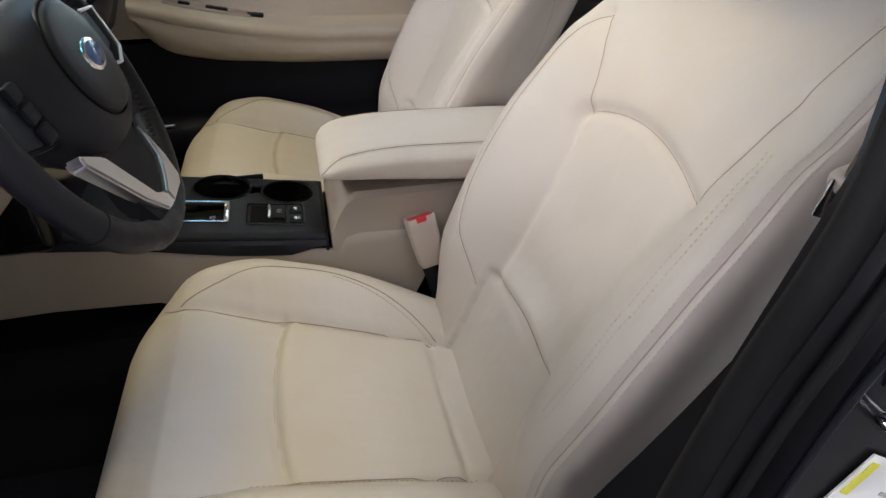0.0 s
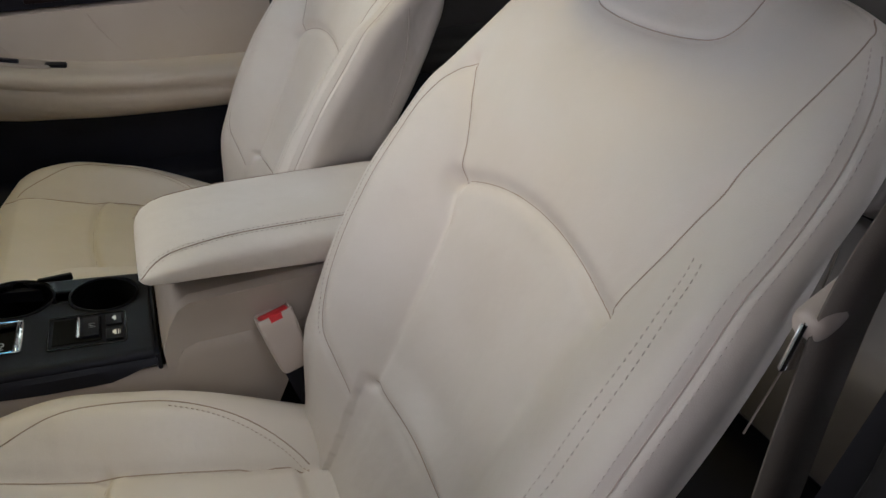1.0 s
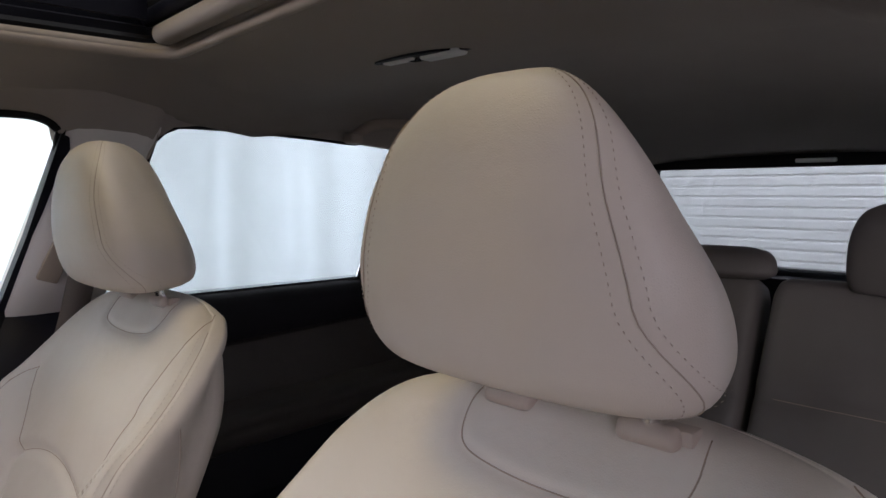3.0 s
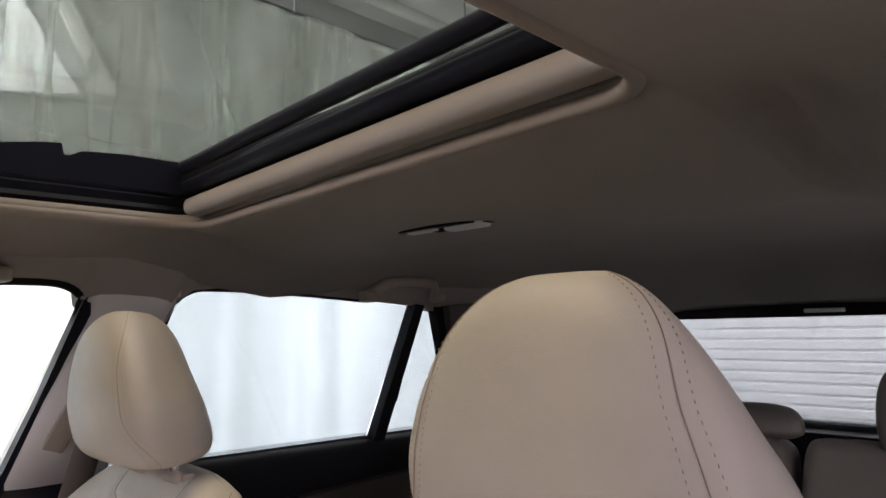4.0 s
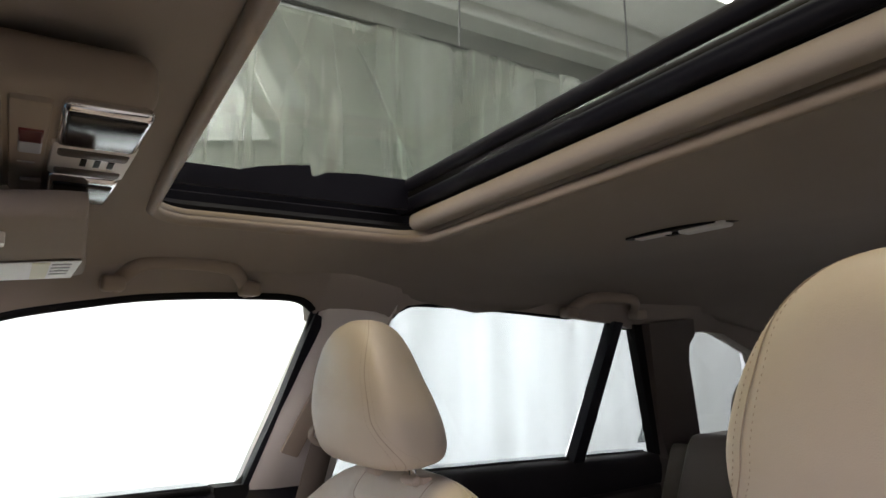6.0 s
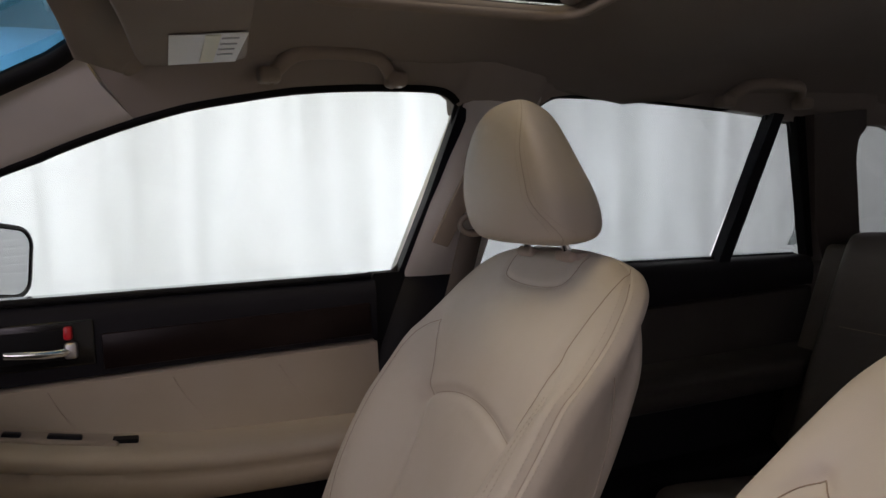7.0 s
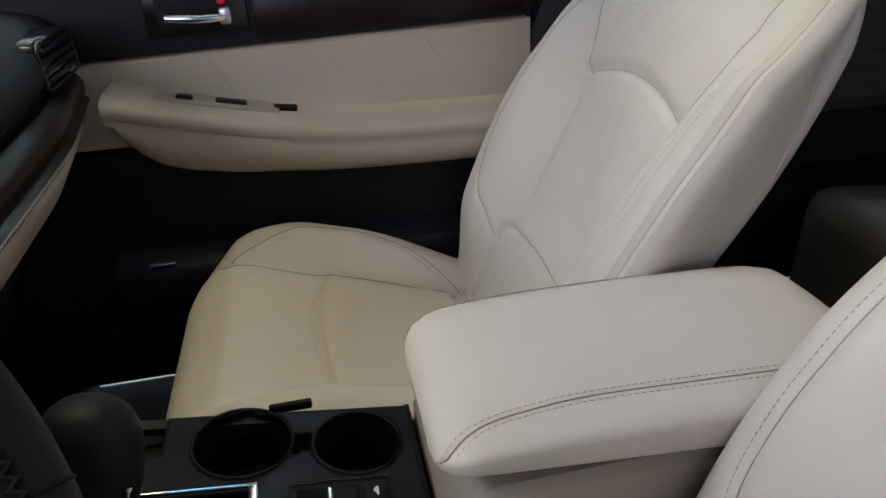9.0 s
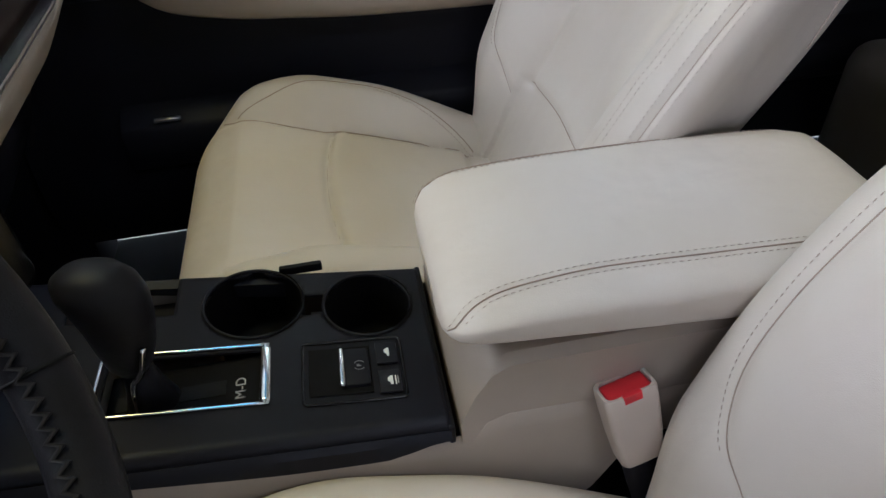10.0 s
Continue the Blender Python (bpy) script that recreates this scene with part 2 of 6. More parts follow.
def part(name, bm, material, parent, label="", smooth=True, auto=40):
    me = bpy.data.meshes.new(name)
    bmesh.ops.recalc_face_normals(bm, faces=bm.faces)
    bm.to_mesh(me)
    bm.free()
    if smooth:
        me.polygons.foreach_set("use_smooth", [True] * len(me.polygons))
        me.set_sharp_from_angle(angle=radians(auto))
    me.materials.append(material)
    ob = new(name, me)
    if parent:
        ob.parent = parent
    if label:
        tagged(ob, label)
    return ob


def thing(name, label, category, group="", kind="", place=(0, 0, 0)):
    ob = new(name)
    ob.location = place
    ob.empty_display_size = 0.05
    return tagged(ob, label, category, group, kind)


def box(x0, x1, y0, y1, z0, z1, bevel=0.004, seg=2, bm=None):
    """A box with rounded edges, added to bm."""
    one = bmesh.new()
    bmesh.ops.create_cube(one, size=1)
    for v in one.verts:
        v.co = Vector(((x0 + x1) / 2 + v.co.x * (x1 - x0), (y0 + y1) / 2 + v.co.y * (y1 - y0), (z0 + z1) / 2 + v.co.z * (z1 - z0)))
    if bevel:
        bmesh.ops.bevel(one, geom=one.edges[:] + one.verts[:], offset=bevel, segments=seg, profile=0.5, affect="EDGES", clamp_overlap=True)
    return merge(bm, one)


def merge(bm, one):
    if bm is None:
        return one
    me = bpy.data.meshes.new("tmp")
    one.to_mesh(me)
    one.free()
    bm.from_mesh(me)
    bpy.data.meshes.remove(me)
    return bm


def moved(bm, m):
    bmesh.ops.transform(bm, matrix=m, verts=bm.verts)
    return bm


def rod(a, b, r, sides=14, r2=None, bm=None):
    """A round bar from a to b."""
    a, b = Vector(a), Vector(b)
    one = bmesh.new()
    bmesh.ops.create_cone(one, cap_ends=True, segments=sides, radius1=r, radius2=r if r2 is None else r2, depth=(b - a).length)
    m = Matrix.Translation((a + b) / 2) @ (b - a).to_track_quat("Z", "Y").to_matrix().to_4x4()
    return merge(bm, moved(one, m))


def smooth_path(points, n=8, closed=False):
    """Points along a Catmull-Rom curve through the given ones."""
    p = [np.array(q, float) for q in points]
    out, m = [], len(p)
    for i in range(m if closed else m - 1):
        if closed:
            a, b, c, d = p[i - 1], p[i], p[(i + 1) % m], p[(i + 2) % m]
        else:
            a, b, c, d = p[max(i - 1, 0)], p[i], p[i + 1], p[min(i + 2, m - 1)]
        for k in range(n):
            s = k / n
            out.append(0.5 * (2 * b + (c - a) * s + (2 * a - 5 * b + 4 * c - d) * s * s + (3 * b - a - 3 * c + d) * s**3))
    if not closed:
        out.append(p[-1])
    return out


def tube(points, radius, sides=8, closed=False, flat=None):
    """Verts and faces of a tube along points. flat: (across, up) radii for an oval; radius may be a list."""
    pts = np.array(points, float)
    m = len(pts)
    tang = np.gradient(pts, axis=0) if not closed else np.roll(pts, -1, 0) - np.roll(pts, 1, 0)
    tang /= np.linalg.norm(tang, axis=1)[:, None] + 1e-9
    up = np.array([0.0, 0.0, 1.0]) if abs(tang[0][2]) < 0.9 else np.array([0.0, 1.0, 0.0])
    verts, faces = [], []
    for i in range(m):
        a = np.cross(tang[i], up)
        a /= np.linalg.norm(a) + 1e-9
        up = np.cross(a, tang[i])
        r = radius[i] if isinstance(radius, (list, tuple)) else radius
        ra, rb = (flat if flat else (r, r))
        for k in range(sides):
            q = 2 * math.pi * k / sides
            verts.append(pts[i] + a * ra * math.cos(q) + up * rb * math.sin(q))
    for i in range(m if closed else m - 1):
        j = (i + 1) % m
        for k in range(sides):
            l = (k + 1) % sides
            faces.append((i * sides + k, i * sides + l, j * sides + l, j * sides + k))
    if not closed:
        faces += [tuple(range(sides))[::-1], tuple((m - 1) * sides + k for k in range(sides))]
    return verts, faces


def loft(sections, closed_ring=True, caps=True):
    """Verts and faces through equal rings of points."""
    n = len(sections[0])
    verts = [p for s in sections for p in s]
    faces = []
    for i in range(len(sections) - 1):
        for k in range(n if closed_ring else n - 1):
            l = (k + 1) % n
            faces.append((i * n + k, i * n + l, (i + 1) * n + l, (i + 1) * n + k))
    if caps and closed_ring:
        faces += [tuple(range(n))[::-1], tuple((len(sections) - 1) * n + k for k in range(n))]
    return verts, faces


def slab(outline, axis, low, high):
    """A flat plate with the given outline (2D), between low and high along axis 'x', 'y' or 'z'."""
    def place(a, b, c):
        return {"x": (c, a, b), "y": (a, c, b), "z": (a, b, c)}[axis]
    bm = bmesh.new()
    lo, hi = [bm.verts.new(place(a, b, low)) for a, b in outline], [bm.verts.new(place(a, b, high)) for a, b in outline]
    bm.faces.new(lo), bm.faces.new(hi[::-1])
    n = len(outline)
    for i in range(n):
        bm.faces.new((lo[i], lo[(i + 1) % n], hi[(i + 1) % n], hi[i]))
    return bm


def rounded_rect(x0, x1, y0, y1, r, n=6):
    out = []
    for cx, cy, a in ((x1 - r, y1 - r, 0), (x0 + r, y1 - r, 90), (x0 + r, y0 + r, 180), (x1 - r, y0 + r, 270)):
        for k in range(n + 1):
            q = radians(a + 90 * k / n)
            out.append((cx + r * math.cos(q), cy + r * math.sin(q)))
    return out


def ring_plate(outer, inner, axis, low, high):
    """A plate between two outlines with equally many points (a frame with a hole through it)."""
    def place(p, c):
        a, b = p
        return {"x": (c, a, b), "y": (a, c, b), "z": (a, b, c)}[axis]
    n = len(outer)
    verts = [place(p, low) for p in outer] + [place(p, low) for p in inner] + [place(p, high) for p in inner] + [place(p, high) for p in outer]
    faces = []
    for a in range(4):
        b = (a + 1) % 4
        for k in range(n):
            l = (k + 1) % n
            faces.append((a * n + k, a * n + l, b * n + l, b * n + k))
    return verts, faces


def curve_table(rows):
    xs, ys = [r[0] for r in rows], [r[1] for r in rows]
    # smooth interpolation through a denser table
    pts = smooth_path([(a, b) for a, b in rows], 10)
    px, py = [float(p[0]) for p in pts], [float(p[1]) for p in pts]
    return lambda v: np.interp(v, px, py)


def sstep(a, b, v):
    s = np.clip((v - a) / (b - a), 0, 1)
    return s * s * (3 - 2 * s)


def near_path(y, v, path):
    """Distance from each (y, v) to a polyline."""
    best = np.full(np.shape(y), 9.0)
    for (a, b), (c, d) in zip(path[:-1], path[1:]):
        ex, ey = c - a, d - b
        s = np.clip(((y - a) * ex + (v - b) * ey) / (ex * ex + ey * ey + 1e-12), 0, 1)
        best = np.minimum(best, np.hypot(y - a - s * ex, v - b - s * ey))
    return best


def pillow(width, v0, v1, front, back, roll, to_world, ny=110, nv=120, roll_back=0.02, draw=0.0):
    """A padded body: an outline of half width(v), a front height front(y, v) that rolls off round the rim, and a back."""
    q = np.linspace(0, 1, nv)
    vs = v0 + (v1 - v0) * (0.5 * q + 0.5 * (0.5 - 0.5 * np.cos(np.pi * q)))
    s = np.linspace(-1, 1, ny)
    s = 0.55 * s + 0.45 * np.sin(s * np.pi / 2)
    w = np.maximum(width(vs), 0.004)
    Y, Vv = s[None, :] * w[:, None], np.repeat(vs[:, None], ny, 1)
    rim = [(-float(a), float(b)) for a, b in zip(w, vs)] + [(float(a), float(b)) for a, b in zip(w[::-1], vs[::-1])]
    rim.append(rim[0])
    d = near_path(Y, Vv, rim)
    e = np.clip(1 - d / roll, 0, 1)
    n_front = front(Y, Vv) - roll * (1 - np.sqrt(np.maximum(1 - e * e, 0)))
    e2 = np.clip(1 - d / roll_back, 0, 1)
    n_back = back(Y, Vv) + roll_back * (1 - np.sqrt(np.maximum(1 - e2 * e2, 0)))
    n_back = np.minimum(n_back, n_front - 0.004)
    verts = [to_world(a, b, c) for a, b, c in zip(Y.ravel(), Vv.ravel(), n_front.ravel())]
    verts += [to_world(a * (1 - draw), b, c) for a, b, c in zip(Y.ravel(), Vv.ravel(), n_back.ravel())]
    k, faces = nv * ny, []
    for i in range(nv - 1):
        for j in range(ny - 1):
            a = i * ny + j
            faces.append((a, a + 1, a + ny + 1, a + ny))
            faces.append((k + a, k + a + ny, k + a + ny + 1, k + a + 1))
    ring = [i * ny for i in range(nv)] + [(nv - 1) * ny + j for j in range(1, ny)] + [i * ny + ny - 1 for i in range(nv - 2, -1, -1)] + list(range(ny - 2, 0, -1))
    mid = len(verts)
    for r in ring:
        verts.append((Vector(verts[r]) + Vector(verts[k + r])) / 2)
    m = len(ring)
    for i in range(m):
        j = (i + 1) % m
        faces.append((ring[i], ring[j], mid + j, mid + i))
        faces.append((mid + i, mid + j, k + ring[j], k + ring[i]))
    return verts, faces


def on_front(path, width, front, roll, v0, v1, to_world, lift=0.0, n=6):
    """A path of (y, v) laid on the front of a pillow."""
    pts = np.array(smooth_path(path, n))
    vs = np.linspace(v0, v1, 160)
    w = np.maximum(width(vs), 0.004)
    rim = [(-float(a), float(b)) for a, b in zip(w, vs)] + [(float(a), float(b)) for a, b in zip(w[::-1], vs[::-1])]
    rim.append(rim[0])
    y, v = pts[:, 0], pts[:, 1]
    e = np.clip(1 - near_path(y, v, rim) / roll, 0, 1)
    h = front(y, v) - roll * (1 - np.sqrt(np.maximum(1 - e * e, 0))) + lift
    return [to_world(a, b, c) for a, b, c in zip(y, v, h)]


def stitches(points, step, length, r, sides=5):
    """Short thread dashes along a line of points."""
    pts = [Vector(p) for p in points]
    verts, faces, run, nxt = [], [], 0.0, 0.0
    for a, b in zip(pts[:-1], pts[1:]):
        seg = (b - a).length
        if seg < 1e-6:
            continue
        while nxt <= run + seg:
            p = a + (b - a) * ((nxt - run) / seg)
            q = p + (b - a).normalized() * length
            vv, ff = tube([p, (p + q) / 2 + Vector((0, 0, r * 0.5)), q], [r * 0.5, r, r * 0.5], sides)
            k = len(verts)
            verts += vv
            faces += [tuple(i + k for i in f) for f in ff]
            nxt += step
        run += seg
    return verts, faces


# ---- booth round the car ----
def booth():
    floor = mesh_object("floor", *[[(-7, -3.6, -0.02), (7, -3.6, -0.02), (7, 3.6, -0.02), (-7, 3.6, -0.02)], [(0, 1, 2, 3)]], CONCRETE)
    tagged(floor, "plain grey concrete floor of the photo booth", "floor", kind="structure")
    ceil = part("ceiling", box(-7, 7, -4.2, 4.2, 4.3, 4.4, 0), BOOTH_PAINT, None, smooth=False)
    tagged(ceil, "off-white painted booth ceiling with bare pipes", "ceiling", kind="structure")
    for nm, y0, y1 in (("wall_driver_side", -3.7, -3.6), ("wall_passenger_side", 4.1, 4.2)):
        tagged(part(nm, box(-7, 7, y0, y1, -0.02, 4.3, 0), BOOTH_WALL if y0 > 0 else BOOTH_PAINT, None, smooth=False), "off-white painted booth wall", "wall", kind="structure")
    front = part("wall_front", box(-7.1, -7, -4.2, 4.2, -0.02, 4.3, 0), BOOTH_PAINT, None, smooth=False)
    tagged(front, "off-white painted wall ahead of the car", "wall", kind="structure")
    rear = part("wall_rear", box(5.0, 5.1, -4.2, 4.2, -0.02, 4.3, 0), BRICK_WHITE, None, smooth=False)
    tagged(rear, "white roller door with fine horizontal ribs", "wall", kind="structure")
    rib = part("rib", box(4.996, 5.0, -3.5, 3.5, 0.0, 0.055, 0.0015, 1), BRICK_WHITE, rear)
    for k in range(1, 44):
        o = new("rib", rib.data)
        o.parent, o.location = rear, (0, 0, k * 0.075)


def curtain(name, x0, x1, y, top, seed, along="x", label="", amp=0.09, low=0.0, high=None, material=None):
    rnd = random.Random(seed)
    waves = [(rnd.uniform(1.5, 4.0), rnd.uniform(0, 6.3), rnd.uniform(0.3, 1.0)) for _ in range(3)] + [(rnd.uniform(6, 15), rnd.uniform(0, 6.3), rnd.uniform(0.1, 0.4)) for _ in range(4)] + [(rnd.uniform(17, 30), rnd.uniform(0, 6.3), rnd.uniform(0.06, 0.14)) for _ in range(3)]
    us, zs = np.linspace(x0, x1, int((x1 - x0) * 64)), np.linspace(low, high or top, 26)
    rows = []
    for z in zs:
        fall = 0.45 + 0.75 * (1 - z / top)
        row = []
        for u in us:
            off = sum(a * math.sin(u * f + p + 0.25 * math.sin(z * 1.3 + p)) for f, p, a in waves) * amp * fall * 0.6
            wob = 0.012 * noise.noise(Vector((u * 3.0, z * (0.5 if material else 2.2), seed)))
            row.append((u, y + off + wob, z) if along == "x" else (y + off + wob, u, z))
        rows.append(row)
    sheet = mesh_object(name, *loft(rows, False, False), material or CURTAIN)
    sheet.modifiers.new("thickness", "SOLIDIFY").thickness = 0.003
    tagged(sheet, label or "white translucent vinyl curtain hanging in soft folds", "curtain")
    sheet["group"] = "booth curtains"
    return sheet


def clear_flap():
    """A second clear sheet over the first, its free edge hanging on a slant."""
    edge = curve_table([(2.12, 1.98), (2.6, 1.78), (3.0, 1.60), (3.20, 1.50), (3.28, 1.46), (3.36, 1.53), (3.42, 1.58)])
    rows = []
    for z in np.linspace(2.12, 3.42, 30):
        a, row = float(edge(z)), []
        for u in np.linspace(0, 1, 150):
            x = a + (4.9 - a) * u
            row.append((x, 2.93 + 0.022 * math.sin(9 * x + 0.4 * z) + 0.012 * math.sin(23 * x + 1.1) + 0.01 * noise.noise(Vector((x * 4, z * 0.5, 7))), z))
        rows.append(row)
    sheet = mesh_object("curtain", *loft(rows, False, False), CLEAR_FLAP)
    sheet.modifiers.new("thickness", "SOLIDIFY").thickness = 0.002
    tagged(sheet, "overlapping clear vinyl sheet with a slanting free edge", "curtain", "booth curtains")


def curtain_rail(x0, x1, y, z):
    rail = thing("curtain_rail", "thin grey steel curtain rail with hooks on drop rods", "curtain rail", place=(x0, y, z))
    part("rail", rod((0, 0, 0), (x1 - x0, 0, 0), 0.020), RAIL_STEEL, rail)
    part("lower_lip", rod((0, -0.012, -0.024), (x1 - x0, -0.012, -0.024), 0.006, 8), SATIN, rail, "bright lower lip")
    u = 0.5
    while u < x1 - x0:
        part("drop_rod", rod((u, 0, 0.01), (u, 0, 4.3 - z), 0.008, 8), STEEL, rail)
        u += 1.65
    u = 0.1
    while u < x1 - x0:
        vv, ff = tube([(u, 0, -0.02), (u + 0.01, 0.012, -0.04), (u, 0.02, -0.07), (u - 0.008, 0.01, -0.085)], 0.005, 5)
        mesh_object("hook", vv, ff, STEEL, rail)
        u += 0.42
    return rail


def strip_fixture(x, y):
    lamp = thing("strip_lamp", "lit white LED ceiling strip lamp, one in view and four added", "lamp", "ceiling strip lamps", place=(x, y, 3.98))
    part("housing", box(-0.66, 0.66, -0.1, 0.1, 0.0, 0.07, 0.012), WHITE, lamp)
    part("tube", rod((-0.6, -0.04, -0.012), (0.6, -0.04, -0.012), 0.018), LAMP_GLOW, lamp, "glowing tube")
    part("tube", rod((-0.6, 0.04, -0.012), (0.6, 0.04, -0.012), 0.018), LAMP_GLOW, lamp, "glowing tube")
    part("hanger", rod((-0.5, 0, 0.06), (-0.5, 0, 0.32), 0.006, 6), STEEL, lamp)
    part("hanger", rod((0.5, 0, 0.06), (0.5, 0, 0.32), 0.006, 6), STEEL, lamp)


def ceiling_pipe(pts, r, label):
    vv, ff = tube(pts, r, 12)
    ob = mesh_object("ceiling_pipe", vv, ff, BOOTH_PAINT)
    tagged(ob, label, "pipe", "ceiling pipes")


booth()
for a, b, s in ((-6.5, -2.9, 3), (-3.0, 4.95, 5)):
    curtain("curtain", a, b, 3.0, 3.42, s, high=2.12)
    curtain("curtain", a, b, 3.0, 3.42, s, low=2.12, material=CLEAR_VINYL, label="clear vinyl upper curtain with milky streaks for its crease highlights")
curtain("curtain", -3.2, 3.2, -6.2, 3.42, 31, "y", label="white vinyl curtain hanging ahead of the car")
clear_flap()
curtain_rail(-6.5, 4.95, 3.0, 3.45)
# Only the first fixture is in view, the rest are added.
for fx, fy in ((3.73, 2.19), (4.25, 0.0), (-0.6, 3.55), (2.6, -1.7), (1.0, -2.6)):
    strip_fixture(fx, fy)
# Case and poles of the added, unseen side lamp.
panel = thing("added_light_panel", "unseen white soft light panel added on the driver's side", "lamp", place=SOFT_AT)
panel.matrix_world = look(SOFT_AT, SOFT_TO)
part("case", box(-1.25, 1.25, -0.65, 0.65, 0.012, 0.07, 0.01), WHITE, panel, "white panel case")
for k in (-0.9, 0.9):
    part("stand_pole", moved(rod((0, 0, 0), (0, 0, -SOFT_AT[2] + 0.0), 0.02, 10), panel.matrix_world.inverted() @ Matrix.Translation((SOFT_AT[0] + k, SOFT_AT[1] - 0.1, SOFT_AT[2]))), STEEL, panel)
# Holder of the added front lamp, never in view.
panel = thing("added_light_panel", "unseen white soft light panel added ahead of the car", "lamp", place=FRONT_AT)
panel.matrix_world = look(FRONT_AT, FRONT_TO)
part("case", box(-1.45, 1.45, -0.4, 0.4, 0.012, 0.07, 0.01), WHITE, panel, "white panel case")
for k in (-1.2, 1.2):
    part("stand_pole", moved(rod((0, 0, 0), (0, 0, -FRONT_AT[2]), 0.02, 10), panel.matrix_world.inverted() @ Matrix.Translation((FRONT_AT[0] - 0.1, FRONT_AT[1] + k, FRONT_AT[2]))), STEEL, panel)
# Both ceiling panels are added to carry unseen lamps.
panel = thing("added_ceiling_panel", "unseen flat white light panel added under the booth ceiling", "lamp", place=(0.45, 0.15, 4.25))
part("case", box(-1.05, 1.05, -0.65, 0.65, 0.0, 0.05, 0.008), WHITE, panel, "white panel case")
panel = thing("added_ceiling_panel", "unseen warm light panel added under the booth ceiling ahead of the cabin", "lamp", place=(-0.95, 0.3, 4.25))
part("case", box(-0.5, 0.5, -0.6, 0.6, 0.0, 0.05, 0.008), WHITE, panel, "white panel case")
board = part("wall_board", slab([(-1.2, 2.80), (0.55, 2.84), (1.31, 2.975), (0.86, 3.66), (0.70, 3.95), (-1.2, 3.95)], "y", 4.07, 4.1), BOARD_WHITE, None, smooth=False)
tagged(board, "white painted board cut on a slant on the booth wall", "board")
brace = part("wall_brace", slab([(1.435, 3.0), (1.56, 3.0), (1.10, 3.86), (0.98, 3.86)], "y", 4.06, 4.1), BOOTH_PAINT, None, smooth=False)
tagged(brace, "pale slanting wooden brace on the booth wall", "brace")
# Panels added for the lamps behind the curtain.
for bx in BACK_X:
    lp = thing("added_light_panel", "unseen flat white light panel added behind the curtain", "lamp", place=(bx, 4.0, 1.35))
    part("case", box(-1.7, 1.7, 0.0, 0.06, -0.85, 0.85, 0.01), WHITE, lp, "white panel case")
    part("stand_pole", rod((-1.2, 0.05, -1.37), (-1.2, 0.05, -0.8), 0.02, 10), STEEL, lp)
    part("stand_pole", rod((1.2, 0.05, -1.37), (1.2, 0.05, -0.8), 0.02, 10), STEEL, lp)
ceiling_pipe([(-7.0, 3.4, 4.05), (5.0, 3.4, 4.05)], 0.05, "white-painted steel pipe running under the ceiling")
ceiling_pipe([(-7.0, 3.75, 3.85), (5.0, 3.75, 3.85)], 0.03, "thin white-painted pipe beside the ceiling")


# ---- front seats ----
SEAT_Z = 0.34
LEAN = radians(29)
BO = Vector((0.02, 0, 0.66 - SEAT_Z))
B_UP = Vector((math.sin(LEAN), 0, math.cos(LEAN)))
B_OUT = Vector((-math.cos(LEAN), 0, math.sin(LEAN)))


def back_place(y, v, n):
    return BO + B_UP * float(v) + B_OUT * float(n) + Vector((0, float(y), 0))


back_width = curve_table([(-0.11, 0.185), (-0.095, 0.21), (-0.06, 0.228), (-0.02, 0.239), (0.025, 0.246), (0.06, 0.251), (0.11, 0.259), (0.19, 0.268), (0.29, 0.271), (0.38, 0.266), (0.47, 0.256), (0.54, 0.243), (0.585, 0.226), (0.615, 0.204), (0.636, 0.172), (0.649, 0.125), (0.656, 0.07), (0.658, 0.0)])
insert_edge = curve_table([(-0.05, 0.118), (0.0, 0.117), (0.1, 0.114), (0.2, 0.122), (0.377, 0.142), (0.44, 0.17), (0.49, 0.2), (0.66, 0.23)])
ARC = [(y, 0.362 + 0.032 * (1 - (y / 0.14) ** 2)) for y in np.linspace(-0.14, 0.14, 15)]
LOW = [(0.116, 0.1), (0.06, 0.104), (0.0, 0.106), (-0.06, 0.104), (-0.116, 0.1)]
PATCH = smooth_path([(0.088, 0.652), (0.092, 0.615), (0.082, 0.59), (0.05, 0.581), (0.0, 0.578), (-0.05, 0.581), (-0.082, 0.59), (-0.092, 0.615), (-0.088, 0.652)], 5)


def wing(side):
    """Seam that climbs from the arc's end: to the shoulder on one side, to the tip of the bolster seam on the other."""
    if side > 0:
        return smooth_path([(0.141, 0.364), (0.151, 0.40), (0.168, 0.43), (0.188, 0.458), (0.206, 0.482)], 6)
    return smooth_path([(-0.141, 0.366), (-0.155, 0.41), (-0.165, 0.45), (-0.172, 0.49), (-0.178, 0.54), (-0.184, 0.585), (-0.183, 0.608), (-0.176, 0.625), (-0.163, 0.637)], 5)


def bolster_seam():
    """Piped seam down the inner flank, from its tip on the shoulder to the seat's root."""
    return smooth_path([(0.206, 0.482), (0.219, 0.462), (0.226, 0.43), (0.229, 0.37), (0.230, 0.30), (0.228, 0.23), (0.217, 0.165), (0.19, 0.12), (0.16, 0.095), (0.13, 0.066)], 5)


FOLD = smooth_path([(-0.172, 0.488), (-0.196, 0.452), (-0.212, 0.41), (-0.22, 0.36), (-0.222, 0.29), (-0.22, 0.2), (-0.21, 0.12)], 5)


